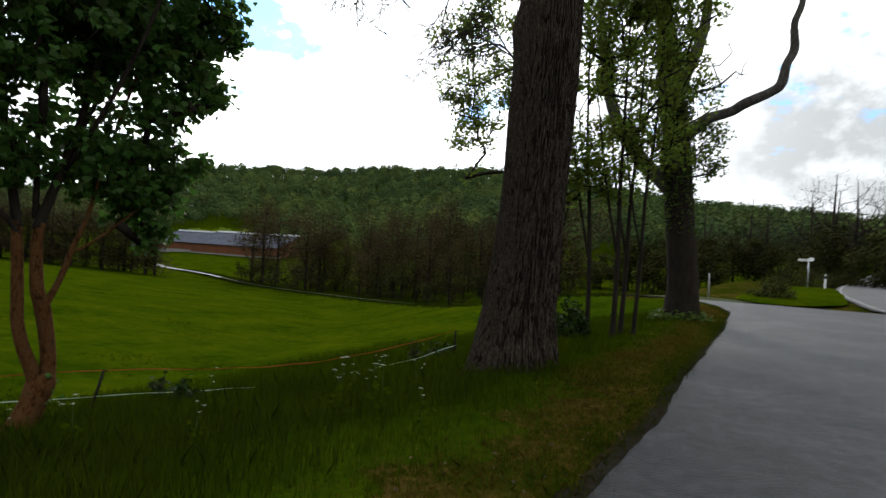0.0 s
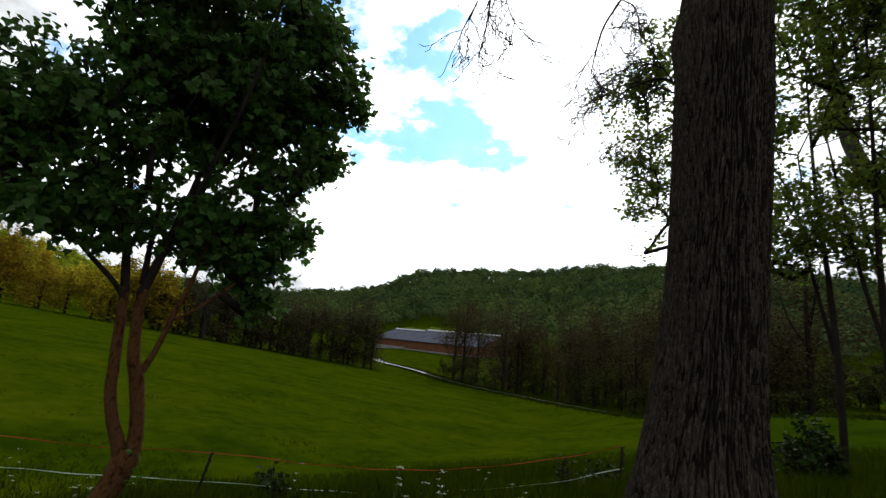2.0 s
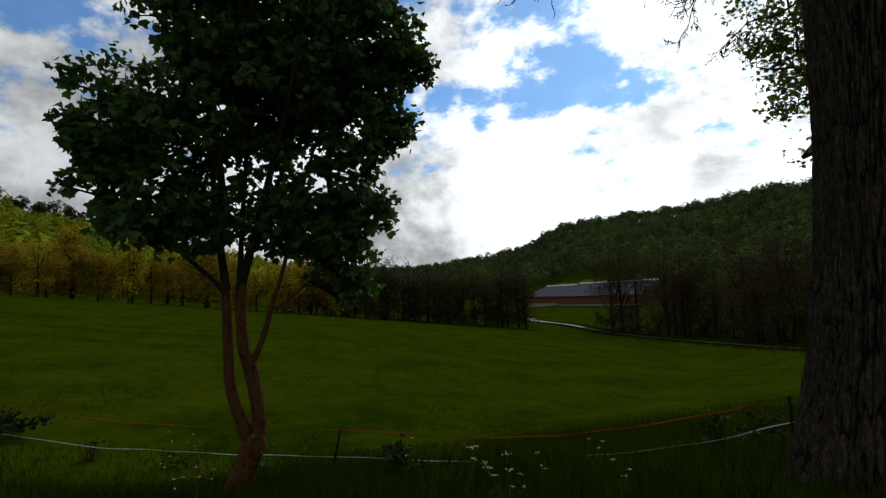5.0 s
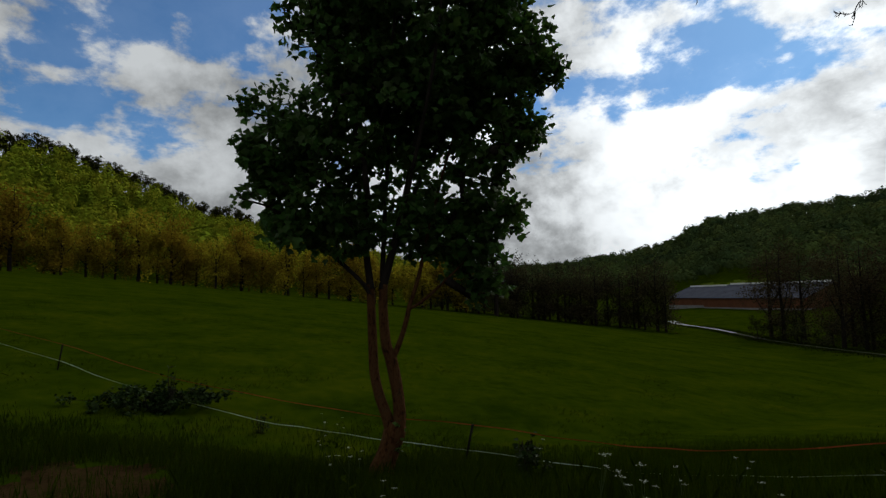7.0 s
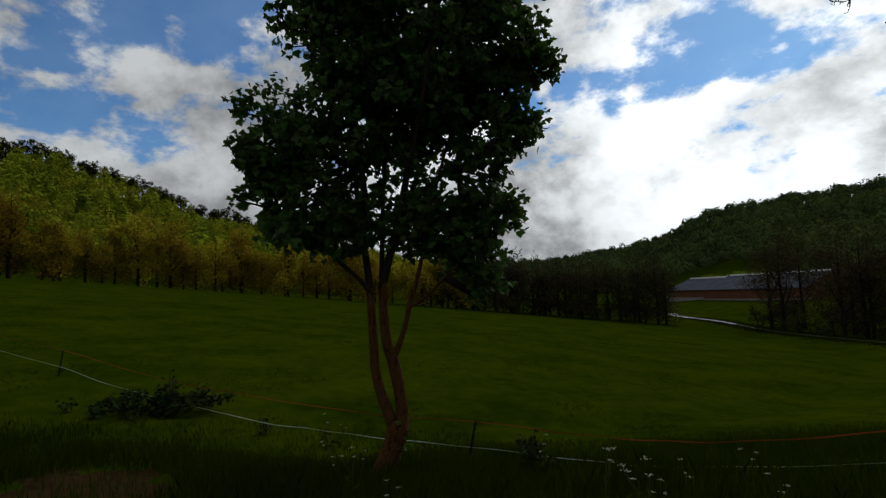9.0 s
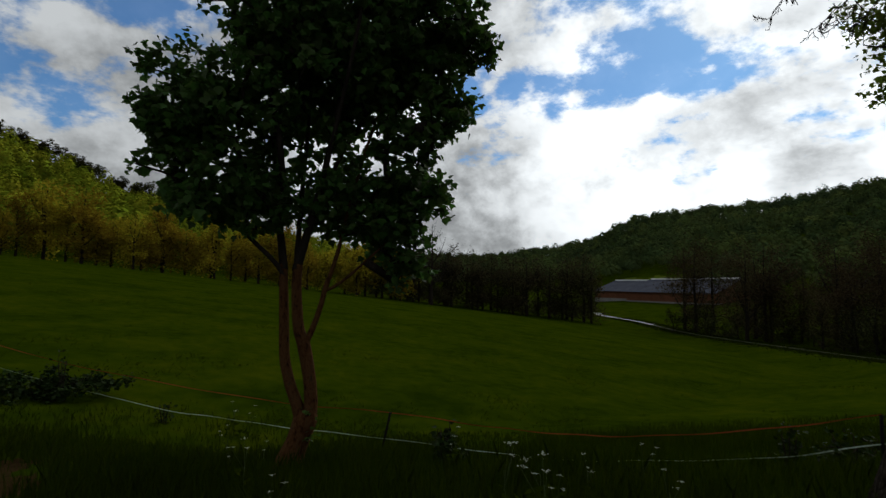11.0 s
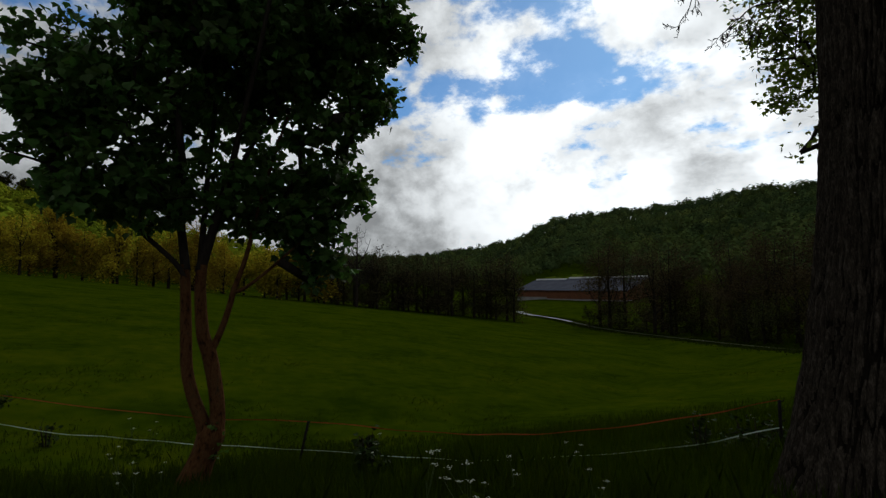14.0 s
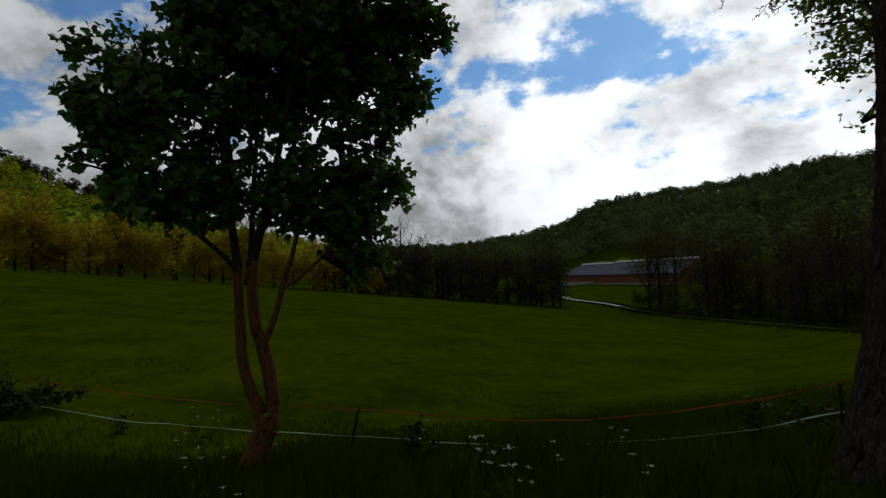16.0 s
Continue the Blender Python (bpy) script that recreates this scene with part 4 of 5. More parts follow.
def shrub(name, x, y, rx, ry, rz, mat, label, seed, leaves=900, size=(0.05, 0.09), outline=PALMATE, stems=14):
    rng = np.random.default_rng(seed)
    root = tagged(new(name), label, "shrub")
    root.location = (x, y, gz(x, y) - 0.06)
    tips = in_blobs([(0, 0, rz * 0.85, rx, ry, rz), (rx * 0.3, 0, rz * 0.7, rx * 0.8, ry * 0.8, rz * 0.7), (-rx * 0.35, 0, rz * 0.6, rx * 0.7, ry * 0.8, rz * 0.6)], stems * 4, rng, 0.3)
    tips[:, 2] = np.maximum(tips[:, 2], 0.08)
    canes = [smooth_path([(0.1 * rx * math.cos(a), 0.1 * ry * math.sin(a), -0.05, 0.012), (0.3 * rx * math.cos(a), 0.3 * ry * math.sin(a), rz * 0.6, 0.009), (0.6 * rx * math.cos(a), 0.6 * ry * math.sin(a), rz * 1.3, 0.005)]) for a in np.linspace(0, 6.28, stems // 2)]
    part("cane_growth", tube_mesh("cane_growth", canes + grow(canes, tips, 0.003, 0.1, rng), 4), TWIG, root, "", "stuff")
    per = max(1, leaves // len(tips))
    c = np.repeat(tips, per, 0) + rng.normal(0, 0.16 * max(rx, rz), (len(tips) * per, 3)) * (0.7, 0.7, 0.55)
    c[:, 2] = np.maximum(c[:, 2], 0.03)
    part("foliage", leaf_mesh("foliage", c, rng.uniform(*size, len(c)), rng, outline), mat, root)
    return root


shrub("elder_bush", -1.12, 12.2, 0.46, 0.5, 0.6, BRAMBLE, "dark green elder bush behind the great trunk", 31, 1300, (0.05, 0.09))
shrub("bramble_patch", -12.7, 0.65, 0.7, 1.55, 0.3, BRAMBLE, "dark bramble patch beside the fence", 32, 2600, (0.05, 0.09))
shrub("tall_weed", -12.5, 1.1, 0.1, 0.12, 0.62, BRAMBLE, "single tall leafy weed above the brambles", 38, 70, (0.05, 0.08))
shrub("weed_clump", -10.9, 3.0, 0.16, 0.16, 0.3, BRAMBLE, "leafy weeds grown through the fence tape", 39, 110, (0.04, 0.07))
shrub("nettle_clump", -6.2, 6.5, 0.24, 0.24, 0.24, BRAMBLE, "dark nettles in long grass by the fence", 36, 260, (0.05, 0.09))
shrub("nettle_clump", -7.05, 6.85, 0.14, 0.14, 0.34, BRAMBLE, "dark nettles standing at the fence post", 37, 150, (0.05, 0.09))
shrub("weed_clump", -3.75, 9.6, 0.14, 0.14, 0.34, BRAMBLE, "tall sparse weeds beside the fence tape", 33, 150, (0.04, 0.07))
shrub("weed_clump", -3.4, 10.2, 0.4, 0.4, 0.3, BRAMBLE, "tall sparse weeds around a fence post", 34, 300, (0.04, 0.07))


# ---- the electric fence ----
def fence_post(x, y, top, lean, label):
    zb = gz(x, y)
    h = top - zb
    root = tagged(new("fence_post"), label, "fence post", "electric fence posts")
    root.location = (x, y, zb)
    a, b = lean
    part("shaft", tube_mesh("shaft", [[(-a * 0.2, -b * 0.2, -0.2, 0.014), (a * h * 0.5, b * h * 0.5, h * 0.5, 0.019), (a * h, b * h, h, 0.018)]], 6), POST, root)
    for f in (0.45, 0.62, 0.8, 0.97):
        part("tape_clip", tube_mesh("tape_clip", [[(a * h * f - 0.02, b * h * f, h * f, 0.006), (a * h * f + 0.035, b * h * f + 0.01, h * f + 0.01, 0.007), (a * h * f + 0.04, b * h * f + 0.01, h * f + 0.035, 0.005)]], 5), POST, root)
    part("tread_foot", box_mesh("tread_foot", 0.1, 0.015, 0.02, 0.05, 0.003), POST, root)
    return (x + a * h, y + b * h, top), (x + a * h * 0.5, y + b * h * 0.5, zb + h * 0.5)


posts = [fence_post(-3.08, 10.06, 0.07, (0.0, 0.0), "dark upright plastic fence post in tall weeds"),
         fence_post(-7.44, 6.02, -0.51, (0.14, 0.16), "dark leaning plastic fence post holding two tapes"),
         fence_post(-16.65, -2.42, 0.25, (0.25, 0.2), "dark leaning plastic fence post far along the fence")]


def tape(name, points, mat, label, width):
    """A woven tape through the points, slightly twisted on its way."""
    line = smooth_path(points, 9)
    v, f = [], []
    for i, p in enumerate(line):
        tw = 0.35 * math.sin(i * 0.37) + 0.2 * math.sin(i * 1.1)
        h = np.array([math.sin(tw) * 0.7, -math.sin(tw) * 0.7, math.cos(tw)]) * width
        q = p + (0, 0, 0.006 * math.sin(i * 0.8))
        v += [q - h + (0.002, 0.002, 0), q + h + (0.002, 0.002, 0), q + h - (0.002, 0.002, 0), q - h - (0.002, 0.002, 0)]
    for i in range(len(line) - 1):
        k = 4 * i
        f += [(k + j, k + (j + 1) % 4, k + 4 + (j + 1) % 4, k + 4 + j) for j in range(4)]
    thing(name, mesh_from(name, v, f), mat, label, "fence tape")


top = [p[0] for p in posts]
tape("upper_tape", [(-21.5, -6.6, 0.75), top[2], (-13.4, 0.55, -0.25), (-10.85, 2.9, -0.47), (-8.7, 4.86, -0.56), top[1], (-6.3, 7.08, -0.54), (-5.5, 7.82, -0.52), (-4.75, 8.5, -0.42), (-3.83, 9.37, -0.19), top[0]],
     ORANGE_TAPE, "faded orange electric fence tape stretched between posts", 0.007)
tape("lower_tape", [(-21.5, -6.6, 0.3), (-16.6, -2.38, -0.2), (-14.6, -0.56, -0.55), (-11.1, 2.7, -0.93), (-9.7, 3.95, -0.94), (-8.7, 4.87, -0.94), (-7.46, 6.03, -0.9), (-6.2, 7.19, -0.88), (-5.5, 7.8, -0.84), (-4.78, 8.5, -0.72), (-3.83, 9.37, -0.51), (-3.06, 10.07, -0.22)],
     WHITE_TAPE, "white electric fence tape stretched low between posts", 0.0062)


# ---- cow parsley ----
def cow_parsley(seed, h):
    rng = np.random.default_rng(seed)
    root = tagged(new("cow_parsley"), "cow parsley with white flower umbels on thin stems", "wildflower", "cow parsley in the verge")
    paths = [[(0, 0, 0, 0.005), (0.02, 0.01, h * 0.5, 0.004), (0.0, 0.0, h * 0.75, 0.003)]]
    heads = []
    for k in range(rng.integers(2, 5)):
        a, r = rng.uniform(0, 6.28), rng.uniform(0.04, 0.2)
        top = np.array([math.cos(a) * r, math.sin(a) * r, h * rng.uniform(0.7, 1.05)])
        paths.append([(0, 0, h * 0.55, 0.003), (*(top * (0.6, 0.6, 0.85)), 0.0025), (*top, 0.002)])
        heads.append([])
        for j in range(10):
            b, q = rng.uniform(0, 6.28), rng.uniform(0.0, 0.045)
            c = top + (math.cos(b) * q, math.sin(b) * q, 0.02 + rng.uniform(0, 0.01))
            paths.append([(*top, 0.0012), (*c, 0.001)])
            heads[-1].append(c)
    part("stems", tube_mesh("stems", paths, 4), STEM, root)
    for group in heads:
        disc, loops = [], []
        for c in group:
            base = len(disc)
            disc.append(c + (0, 0, 0.005))
            for i in range(6):
                e = 2 * math.pi * i / 6
                disc.append(c + np.array([math.cos(e), math.sin(e), rng.uniform(-0.3, 0.2)]) * rng.uniform(0.005, 0.010))
            loops += [(base, base + i + 1, base + (i + 1) % 6 + 1) for i in range(6)]
        part("umbel", mesh_from("umbel", disc, loops), PETAL, root, "white flower umbel")
    n = 26
    c = np.stack([rng.normal(0, 0.09, n), rng.normal(0, 0.09, n), rng.uniform(0.05, h * 0.6, n)], 1)
    part("fronds", leaf_mesh("fronds", c, rng.uniform(0.05, 0.1, n), rng), GRASS, root)
    return root


kinds = [cow_parsley(40 + k, h) for k, h in enumerate((0.75, 0.85, 0.65, 0.9))]
plants = [(-10.0, 4.15), (-2.95, 5.34), (-3.25, 5.84), (-2.44, 5.28), (-10.05, 4.45), (-6.9, 3.9), (-5.95, 3.9), (-5.0, 3.95), (-3.3, 6.33), (-2.42, 6.2), (-1.85, 4.87), (-3.6, 4.0), (-5.44, 6.24), (-3.3, 6.9), (-6.3, 4.25), (-2.75, 5.6)]
rng = np.random.default_rng(77)
for i, (x, y) in enumerate(plants):
    m = pose(x, y, gz(x, y), 0, 0, rng.uniform(0, 360)) @ Matrix.Scale(rng.uniform(0.7, 0.92), 4)
    if i < 4:
        kinds[i].matrix_basis = m
    else:
        copy_thing(kinds[i % 4], m)


# ---- grass ----
def blades(name, x, y, height, width, seed, mat, label, lean=0.35):
    rng = np.random.default_rng(seed)
    n = len(x)
    z = ground_z(x, y)
    a = rng.uniform(0, 2 * math.pi, n)
    s = np.stack([np.cos(a), np.sin(a), np.zeros(n)], 1)
    b = rng.uniform(0, 2 * math.pi, n)
    bend = np.stack([np.cos(b), np.sin(b), np.zeros(n)], 1) * (height * rng.uniform(0.1, 1.0, n) * lean)[:, None]
    base = np.stack([x, y, z - 0.03], 1)
    up = np.array([0, 0, 1.0]) * height[:, None]
    w = (s * width[:, None]) * 0.5
    v = np.stack([base - w, base + w, base + up * 0.55 + bend * 0.35 + w * 0.8, base + up + bend, base + up * 0.55 + bend * 0.35 - w * 0.8], 1)
    loops = np.arange(n)[:, None] * 5 + np.array([0, 1, 2, 3, 4])
    return thing(name, fast_mesh(name, v.reshape(-1, 3), loops, 5), mat, label, "grass", kind="stuff")


rng = np.random.default_rng(91)
n = 190000
x, y = 2.2 - 15 * rng.uniform(0, 1, n) ** 1.15, rng.uniform(-7, 20, n)
u = np.interp(y, EDGE_Y, EDGE_X) - x
d = np.hypot(x - HUB[0], y - HUB[1])
tall = np.clip(0.5 + 0.5 * np.sin(x * 1.3 + 1.7 * np.sin(y * 0.9)) * np.sin(y * 1.1), 0, 1)
keep = (u > 0.05) & (d > 0.9) & ((np.hypot((x + 6.3) * 0.8, (y - 1.1) * 1.2) > 1.4) | (rng.uniform(0, 1, n) < 0.2)) & (rng.uniform(0, 1, n) < np.clip(1.5 - d / 14, 0.25, 1)) & (rng.uniform(0, 1, n) < np.interp(u, [0, 0.5, 1.2, 1.9, 7.5, 9.5, 11.5], [0.3, 0.6, 0.75, 1.0, 1.0, 0.6, 0.0]))
x, y, u, d, tall = x[keep], y[keep], u[keep], d[keep], tall[keep]
h = np.interp(u, [0, 0.6, 1.4, 2.4, 7.0, 9, 12, 18], [0.05, 0.09, 0.16, 0.30, 0.26, 0.15, 0.1, 0.1]) * (0.6 + 0.6 * tall) * rng.uniform(0.6, 1.3, len(x))
blades("long_grass", x, y, h, rng.uniform(0.0035, 0.008, len(x)) * (1 + d / 9), 92, GRASS, "long dark green grass on the roadside bank")

n = 42000
a, d = np.radians(rng.uniform(5, 118, n)), 9 + 40 * rng.uniform(0, 1, n) ** 1.5
x, y = HUB[0] - np.sin(a) * d, HUB[1] + np.cos(a) * d
u = np.interp(y, EDGE_Y, EDGE_X) - x
keep = (u > 9) & (d < np.interp(np.degrees(a), AZ, FAR_D) - 3)
x, y, d = x[keep], y[keep], d[keep]
tuft = np.clip(np.sin(x * 0.55 + 2 * np.sin(y * 0.31)) * np.sin(y * 0.6 + x * 0.2), 0, 1)
blades("meadow_grass", x, y, (0.04 + 0.07 * tuft) * rng.uniform(0.5, 1.2, len(x)), rng.uniform(0.02, 0.035, len(x)) * (0.6 + d / 40), 93, FIELD_GRASS, "green meadow grass with darker tufts", 2.2)

n = 52000
y = rng.uniform(-1, 22, n)
u = np.clip(rng.normal(0.75, 0.33, n) + 0.2 * np.sin(y * 0.9), 0.06, 1.6)
x = np.interp(y, EDGE_Y, EDGE_X) - u
blades("dry_grass", x, y, rng.uniform(0.03, 0.1, n), rng.uniform(0.003, 0.006, n), 94, DRY_GRASS, "short dry yellowish grass along the road edge", 1.2)
n = 26000
y = rng.uniform(-3, 24, n)
u = rng.normal(0.08, 0.17, n)
x = np.interp(y, EDGE_Y, EDGE_X) - u
blades("edge_grass", x, y, rng.uniform(0.03, 0.11, n), rng.uniform(0.003, 0.007, n), 95, GRASS, "short green grass tufts along the road edge", 0.9)
n = 26000
i = rng.integers(14, 80, n)
off = rng.normal(0, 1, n)
off = off + np.sign(off) * 0.9
x, y = LANE[i, 0] + side[i, 0] * off + rng.normal(0, 0.4, n), LANE[i, 1] + side[i, 1] * off + rng.normal(0, 0.4, n)
blades("rank_grass", x, y, rng.uniform(0.1, 0.3, n), rng.uniform(0.05, 0.12, n), 96, RANK_GRASS, "dark rank grass along the lane", 0.6)

# tall rank grass, coloured dark to bring the verge's shade onto the bank
n = 46000
x, y = rng.uniform(-12.0, -1.6, n), rng.uniform(-4.5, 7.5, n)
u = np.interp(y, EDGE_Y, EDGE_X) - x
lush = np.sin(x * 0.9 + 1.3 * np.sin(y * 0.7)) + np.sin(y * 1.2 + 0.6 * x)
keep = (u > 1.5) & (rng.uniform(-1.6, 1.2, n) < lush) & (rng.uniform(0, 1, n) < np.interp(u, [7, 11.5], [1, 0.05])) & (np.hypot((x + 6.3) * 0.8, (y - 1.1) * 1.2) > 1.3)
x, y, u = x[keep], y[keep], u[keep]
blades("rank_growth", x, y, np.interp(u, [1.5, 2.5, 6, 8, 12], [0.13, 0.28, 0.32, 0.2, 0.12]) * rng.uniform(0.6, 1.35, len(x)), rng.uniform(0.008, 0.016, len(x)), 97, RANK_GRASS, "tall rank grass on the roadside bank, verge shade put into its dark colour", 0.5)

n = 420
y = rng.uniform(-3, 20, n)
u = np.abs(rng.normal(0.45, 0.55, n))
x = np.interp(y, EDGE_Y, EDGE_X) - u
c = np.stack([x, y, ground_z(x, y) + 0.015], 1)
thing("dead_leaves", leaf_mesh("dead_leaves", c, rng.uniform(0.015, 0.035, n), rng, PALMATE, 0.0), LITTER, "brown dead leaves strewn along the road edge", "leaf litter", kind="stuff")


# ---- trees along the far side of the field ----
def row_tree(seed, h, spread, leaf_mat, leaves, bark, label, group, name, low=0.25, tips_n=90, size=(0.28, 0.5), twig=0.012):
    rng = np.random.default_rng(seed)
    stem = smooth_path([(0, 0, -0.5, h * 0.022), (0.1, 0, h * 0.25, h * 0.017), (-0.1, 0.1, h * 0.55, h * 0.011), (0.1, 0, h * 0.97, h * 0.002)])
    limbs = [smooth_path([(0, 0, h * f, h * 0.008), (spread * 0.5 * math.cos(a), spread * 0.5 * math.sin(a), h * (f + 0.14), h * 0.005), (spread * 0.8 * math.cos(a), spread * 0.8 * math.sin(a), h * (f + 0.3), h * 0.002)])
             for f, a in zip((0.22, 0.3, 0.36, 0.44, 0.5), rng.uniform(0, 6.28, 5))]
    blobs = [(rng.normal(0, spread * 0.35), rng.normal(0, spread * 0.35), h * f, spread * r, spread * r, h * 0.14) for f, r in ((low + 0.1, 0.75), (low + 0.22, 0.9), (0.58, 0.85), (0.7, 0.75), (0.82, 0.6), (0.92, 0.35), (0.5, 0.9))]
    tips = in_blobs(blobs, tips_n, rng, 0.25)
    root = tagged(new(name), label, "tree", group)
    part("trunk", tube_mesh("trunk", [stem], 7), bark, root)
    for limb in limbs:
        part("limb", tube_mesh("limb", [limb], 5), bark, root)
    part("twig_growth", tube_mesh("twig_growth", grow([stem, *limbs], tips, twig, 0.05, rng), 4), bark, root, "", "stuff")
    if leaves:
        n = tips_n * leaves
        c = np.repeat(tips, leaves, 0) + rng.normal(0, 1, (n, 3)) * h * 0.045
        part("crown", leaf_mesh("crown", c, rng.uniform(*size, n), rng, OVAL, 0.2), leaf_mat, root)
    return root


def plant(kinds, spots, seed):
    rng = np.random.default_rng(seed)
    used = set()
    for i, (az, dist, s) in enumerate(spots):
        p = HUB + np.array([-math.sin(radians(az)), math.cos(radians(az))]) * dist
        k = int(rng.integers(0, len(kinds)))
        m = pose(p[0], p[1], gz(*p) - 0.1, 0, 0, rng.uniform(0, 360)) @ Matrix.Diagonal((s * rng.uniform(0.9, 1.15), s * rng.uniform(0.9, 1.15), s, 1))
        if k not in used:
            used.add(k)
            kinds[k].matrix_basis = m
        else:
            o = copy_thing(kinds[k], Matrix.Identity(4))
            o.matrix_basis = m
    for k, o in enumerate(kinds):
        if k not in used:
            for c in (*o.children_recursive, o):
                bpy.data.objects.remove(c)


rng = np.random.default_rng(101)
alders = [row_tree(110 + k, 10 + k, 2.9, SUNLIT_ALDER, 22, DARK_BARK, "round alder at the field edge, sunlight put into its brownish-green young leaf", "alders along the far field edge", "alder_tree", 0.1, 100, (0.38, 0.66)) for k in range(4)]
plant(alders, [(az + rng.normal(0, 0.5), np.interp(az, AZ, FAR_D) + 3 + rng.uniform(-2, 8), rng.uniform(0.75, 1.1)) for az in np.linspace(70, 122, 40)], 1)
thicket = [row_tree(120 + k, 12 + 1.5 * k, 3.1, THICKET_LEAF, 20, DARK_BARK, "brownish budding thicket tree at the field edge", "thicket along the far field edge", "thicket_tree", 0.06) for k in range(3)]
plant(thicket, [(az + rng.normal(0, 0.4), np.interp(az, AZ, FAR_D) + 3 + rng.uniform(-1, 7), rng.uniform(0.75, 1.05)) for az in np.linspace(48.5, 72, 34)], 2)
budding = [row_tree(130 + k, 14 + k, 3.0, BROWN_LEAF, 30, DARK_BARK, "tall brown budding tree by the lane", "budding trees along the lane", "budding_tree", 0.1, 120, (0.22, 0.4)) for k in range(4)]
plant(budding, [(az + rng.normal(0, 0.5), np.interp(az, AZ, FAR_D) + 10 + rng.uniform(-2, 26), rng.uniform(0.5, 1.1)) for az in np.r_[np.linspace(6, 34.5, 36), 36.2, 38.6, 39.6]], 3)
scrub = [row_tree(160 + k, 4.2 + k, 2.3, HEDGE_LEAF, 16, DARK_BARK, "low dark scrub beside the lane", "scrub along the lane", "scrub_bush", 0.0, 70, (0.18, 0.3)) for k in range(3)]
plant(scrub, [(az + rng.normal(0, 0.5), np.interp(az, AZ, FAR_D) + 7 + rng.uniform(0, 22), rng.uniform(0.6, 1.0)) for az in np.r_[np.linspace(4, 40.5, 52), np.linspace(49.5, 75, 34)]], 6)
bare = [row_tree(140 + k, 12 + 1.5 * k, 3.6, BROWN_LEAF, 0, TWIG, "leafless tree with fine upright twigs", "bare trees", "bare_tree", 0.3, 620, twig=0.009) for k in range(2)]
plant(bare, [(66.1, 106, 1.28), (-9.2, 75, 0.86), (-13.4, 74, 0.8), (-14.8, 72, 0.82), (-18.4, 66, 0.78), (-20.2, 62, 0.88), (-21.8, 60, 0.92), (-24.2, 60, 0.9), (-27, 58, 0.95)], 4)
wayside = [row_tree(150 + k, 7 + k, 2.4, HEDGE_LEAF, 26, DARK_BARK, "dark green tree standing behind the road junction", "trees behind the junction", "junction_tree", 0.08) for k in range(3)]
plant(wayside, [(az + rng.normal(0, 0.4), 52 + rng.uniform(0, 16), rng.uniform(0.5, 0.78)) for az in np.linspace(5, -30, 26)], 5)


def pine(seed, h):
    rng = np.random.default_rng(seed)
    root = tagged(new("pine_tree"), "dark pine with a bare trunk on the hilltop", "tree", "pines along the hilltop")
    part("trunk", tube_mesh("trunk", [smooth_path([(0, 0, -3, 0.22), (0.1, 0, h * 0.5, 0.17), (-0.1, 0.1, h * 0.95, 0.06)])], 6), DARK_BARK, root)
    blobs = [(rng.normal(0, 0.7), rng.normal(0, 0.7), h * f, h * r, h * r, h * 0.07) for f, r in ((0.68, 0.16), (0.78, 0.2), (0.88, 0.17), (0.97, 0.1), (0.6, 0.1))]
    c = clustered(blobs, 60, 8, 0.6, rng, 0.3)
    part("crown", leaf_mesh("crown", c, rng.uniform(0.5, 0.9, len(c)), rng, OVAL, 0.0), HEDGE_LEAF, root)
    return root


pines = [pine(170 + k, 10.5 + k) for k in range(4)]
plant(pines, [(az + rng.normal(0, 0.25), np.interp(az, AZ, RIDGE_D) * rng.uniform(0.97, 1.01), rng.uniform(1.1, 1.5)) for az in np.linspace(86, 122, 112)], 7)


# ---- the junction ----
def island():
    a = np.array([(6.3, 26.4), (7.6, 26.6), (9.3, 28.2), (11.2, 31.2), (15.2, 43.6), (12.5, 44), (9.2, 36.5), (6.6, 31.6), (5.7, 28.6)])
    ring = smooth_path(np.vstack([a, a[:1]]), 5)[:-1]
    c = ring.mean(0)
    v = np.concatenate([np.c_[ring, rise(ring[:, 1]) - 0.03], np.c_[c + (ring - c) * 0.93, rise(ring[:, 1]) + 0.09], [(*c, float(rise(c[1])) + 0.22)]])
    n = len(ring)
    f = [(i, (i + 1) % n, n + (i + 1) % n, n + i) for i in range(n)] + [(n + i, n + (i + 1) % n, 2 * n) for i in range(n)]
    thing("traffic_island", mesh_from("traffic_island", v, f, True), MEADOW, "grassy island between the road and the lane", "verge", kind="structure")


island()
shrub("round_bush", 7.35, 29.2, 0.95, 0.95, 0.75, HEDGE_LEAF, "round dark bush on the grassy junction island", 35, 2600, (0.07, 0.13), OVAL, 30)
for k, (x, y, r) in enumerate(((14.5, 50, 1.6), (18.5, 54, 1.7), (22.5, 60, 1.9), (27, 66, 1.8))):
    shrub("hedge_bush", x, y, r * 1.4, r, 1.0, HEDGE_LEAF, "clipped green hedge beside the main road", 50 + k, 1600, (0.12, 0.2), OVAL, 24)


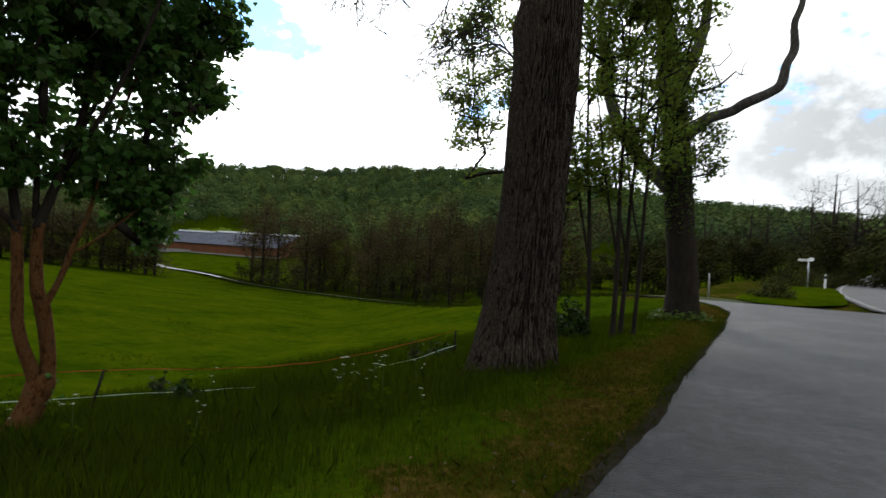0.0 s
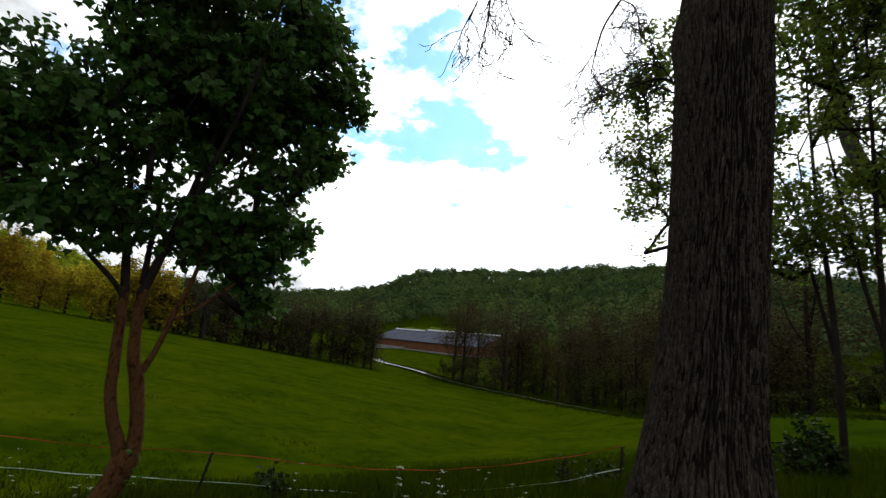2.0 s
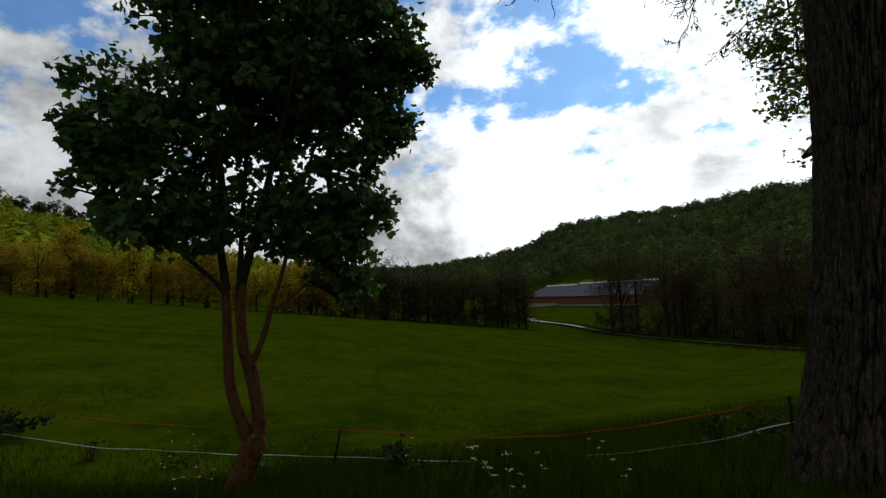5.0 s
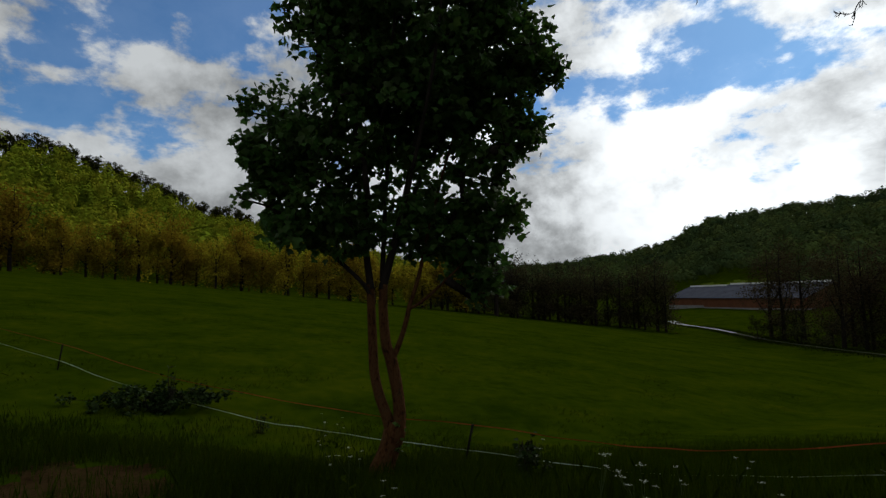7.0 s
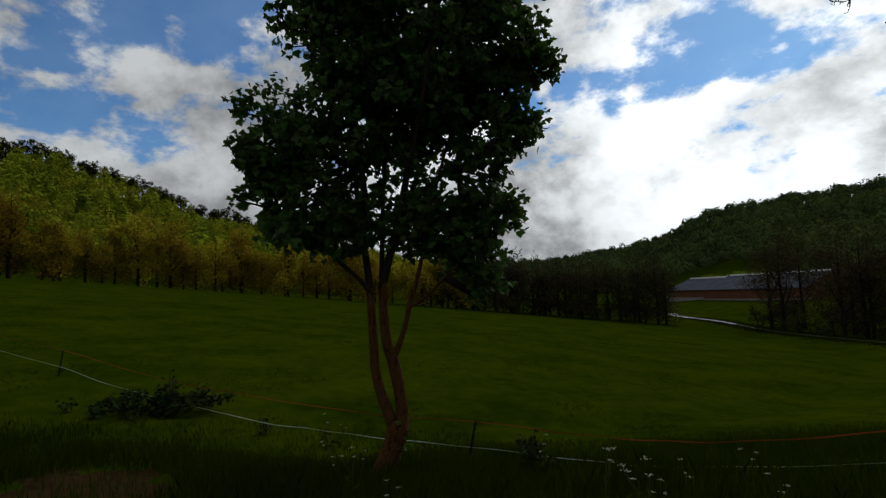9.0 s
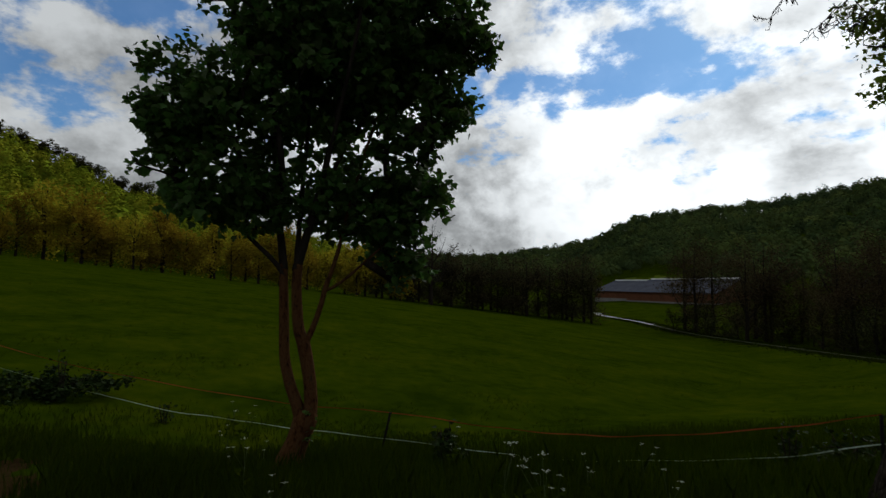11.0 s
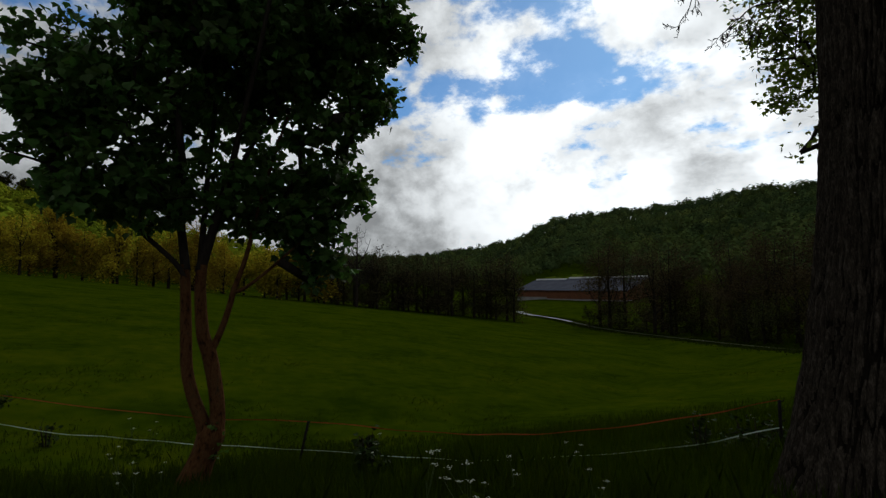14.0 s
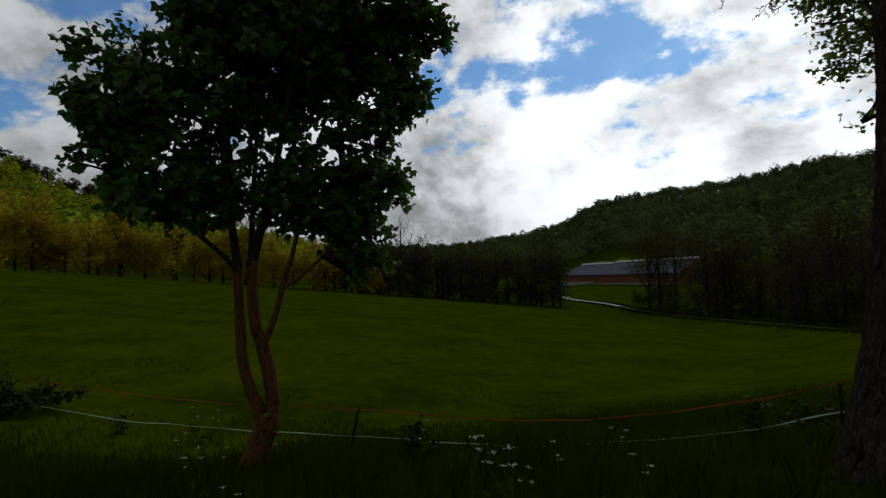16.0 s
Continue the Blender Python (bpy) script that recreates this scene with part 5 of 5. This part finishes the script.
def signpost():
    x, y = 13.2, 43.2
    root = tagged(new("direction_sign"), "white direction sign on a thin steel pole", "road sign")
    root.location = (x, y, float(rise(y)) + 0.1)
    part("pole", tube_mesh("pole", [[(0, 0, -0.2, 0.04), (0, 0, 2.1, 0.04)]], 8), GALVANISED, root)
    b = part("sign_board", box_mesh("sign_board", 0.62, 0.04, 0.16, 1.88, 0.01), WHITE_PAINT, root)
    b.location = (-0.36, -0.05, 0)
    c = part("end_board", box_mesh("end_board", 0.26, 0.04, 0.26, 1.9, 0.01), WHITE_PAINT, root)
    c.location = (0.14, -0.06, 0)
    for i in range(3):
        t = part("lettering_bar", box_mesh("lettering_bar", 0.13, 0.006, 0.04, 1.94), BLACK_PAINT, b)
        t.location = (-0.18 + 0.18 * i, -0.024, 0)


signpost()


def delineator(x, y):
    root = tagged(new("marker_post"), "white roadside marker post with a black band", "marker post", "marker posts along the main road")
    root.location = (x, y, float(rise(y)) + 0.05)
    part("post_body", box_mesh("post_body", 0.12, 0.1, 1.05, 0.0, 0.015), WHITE_PAINT, root)
    part("black_band", box_mesh("black_band", 0.126, 0.106, 0.25, 0.72, 0.004), BLACK_PAINT, root)


delineator(14.6, 44.2)
delineator(23.5, 64.0)
pole = tagged(new("wooden_pole"), "thin pale wooden pole beside the lane", "pole")
pole.location = (5.1, 26.6 + 6, gz(5.1, 32.6))
part("shaft", tube_mesh("shaft", [[(0, 0, -0.2, 0.05), (0.02, 0, 0.6, 0.045), (0, 0, 1.35, 0.04)]], 8), PLINTH, pole)


# ---- the farm ----
def barn(name, p0, p1, depth, z0, wall, ridge, label, ridge_vent=True, base=2.7):
    """A long hall between two front corners, with a pitched roof; depth runs away from the road."""
    p0, p1 = np.array(p0), np.array(p1)
    along = (p1 - p0) / np.linalg.norm(p1 - p0)
    back = np.array([-along[1], along[0]])
    length = np.linalg.norm(p1 - p0)
    root = tagged(new(name), label, "barn")
    root.matrix_world = Matrix(((along[0], back[0], 0, p0[0]), (along[1], back[1], 0, p0[1]), (0, 0, 1, z0), (0, 0, 0, 1)))
    w = part("plinth", box_mesh("plinth", length, depth, base + 3, -3), PLINTH, root, "pale concrete base")
    w.location = (length / 2, depth / 2, 0)
    bays = int(length / 5)
    for i in range(bays):
        b = part("wall_panel", box_mesh("wall_panel", length / bays - 0.06, 0.14, wall - base, base), CLADDING, root)
        b.location = ((i + 0.5) * length / bays, 0.0, 0)
    g = mesh_from("gable", [(0, 0.1, 2.0), (0, depth, 2.0), (0, depth, wall), (0, depth / 2, ridge - 0.15), (0, 0.1, wall), (length, 0.1, 2.0), (length, depth, 2.0), (length, depth, wall), (length, depth / 2, ridge - 0.15), (length, 0.1, wall)],
                  [(0, 1, 2, 3, 4), (9, 8, 7, 6, 5), (0, 5, 6, 1), (1, 6, 7, 2), (0, 4, 9, 5)])
    part("hall", g, CLADDING, root)
    o = 0.7
    drop = (ridge - wall) / (depth / 2) * o
    for sgn, name2 in ((0, "front_roof"), (1, "rear_roof")):
        ya, yb = (-o, depth / 2) if not sgn else (depth + o, depth / 2)
        sheets = max(6, int(length / 1.2))
        v, f = [], []
        for i in range(sheets + 1):
            xx = -o + (length + 2 * o) * i / sheets
            h = 0.05 * (i % 2)
            v += [(xx, ya, wall - drop + h), (xx, yb, ridge + h), (xx, ya, wall - drop + h - 0.12), (xx, yb, ridge + h - 0.12)]
        for i in range(sheets):
            k = 4 * i
            f += [(k, k + 4, k + 5, k + 1), (k + 2, k + 3, k + 7, k + 6), (k, k + 2, k + 6, k + 4)]
        part(name2, mesh_from(name2, v, f), ROOF, root)
    if ridge_vent:
        v = part("ridge_vent", box_mesh("ridge_vent", length * 0.96, 1.5, 0.55, ridge - 0.15, 0.05), WHITE_PAINT, root, "pale raised ridge vent")
        v.location = (length / 2, depth / 2, 0)
    return root


def around(az, d):
    return HUB + np.array([-math.sin(radians(az)), math.cos(radians(az))]) * d


barn("cattle_barn", around(48.3, 209), around(45.05, 197.2), 22, -4.8, 5.5, 9.4, "long brown cattle barn with a grey pitched roof")
barn("cattle_barn", around(45.1, 195.5), around(36.8, 172), 24, -5.8, 6.45, 10.8, "long brown cattle barn with a higher grey roof", True, 3.2)
barn("open_shed", around(37.6, 214), around(33.6, 200), 14, -3.6, 4.6, 7.6, "grey-roofed farm shed half hidden by trees", False)
barn("farmhouse", around(26.0, 205), around(23.7, 202), 10, -3.5, 5.0, 9.5, "pale farmhouse behind trees", False)


# ---- the wooded hills ----
def woods(name, az0, az1, count, seed, mat, label, start, size, skip=(), rough=0.28, clump=50, leaf=(0.15, 0.28), tall=(1.1, 1.7)):
    rng = np.random.default_rng(seed)
    az = rng.uniform(az0, az1, count)
    far, ridge = np.interp(az, AZ, FAR_D), np.interp(az, AZ, RIDGE_D)
    d = far + start + (ridge * 1.03 - far - start) * rng.uniform(0, 1, count) ** 0.75
    for lo, hi, d0, d1 in skip:
        k = ~((az > lo) & (az < hi) & (d > d0) & (d < d1))
        az, d = az[k], d[k]
    count = len(az)
    a = np.radians(az)
    x, y = HUB[0] - np.sin(a) * d, HUB[1] + np.cos(a) * d
    z = ground_z(x, y)
    r = rng.uniform(*size, count) * (0.75 + d / 1600)
    h = r * rng.uniform(*tall, count)
    dirs = rng.normal(0, 1, (count, clump, 3))
    dirs[..., 2] = np.abs(dirs[..., 2]) * 0.9 - 0.25
    dirs /= np.linalg.norm(dirs, axis=-1, keepdims=True)
    mid = np.stack([x, y, z + h * 1.0], 1)[:, None] + dirs * np.stack([r, r, h], 1)[:, None] * rng.uniform(0.72, 1.02, (count, clump, 1))
    q = rng.normal(0, rough, (count, clump, 3)) + dirs
    q /= np.linalg.norm(q, axis=-1, keepdims=True)
    t1 = np.cross(q, (0.3, 0.2, 0.9))
    t1 /= np.linalg.norm(t1, axis=-1, keepdims=True)
    t2 = np.cross(q, t1)
    s = (r[:, None, None] * rng.uniform(*leaf, (count, clump, 1)))
    v = np.stack([mid - t1 * s, mid + t2 * s * 0.9, mid + t1 * s, mid - t2 * s * 0.9], 2).reshape(-1, 3)
    me = fast_mesh(name, v, np.arange(len(v)), 4)
    thing(name, me, mat, label, "forest", kind="stuff")


woods("wooded_hillside", 68, 124, 1900, 201, SUNLIT_WOOD, "spring-green beech wood on a steep hillside, sunlight put into its leaf colour", 26, (2.4, 4.4), (), 0.2, 110, (0.13, 0.24), (1.25, 2.2))
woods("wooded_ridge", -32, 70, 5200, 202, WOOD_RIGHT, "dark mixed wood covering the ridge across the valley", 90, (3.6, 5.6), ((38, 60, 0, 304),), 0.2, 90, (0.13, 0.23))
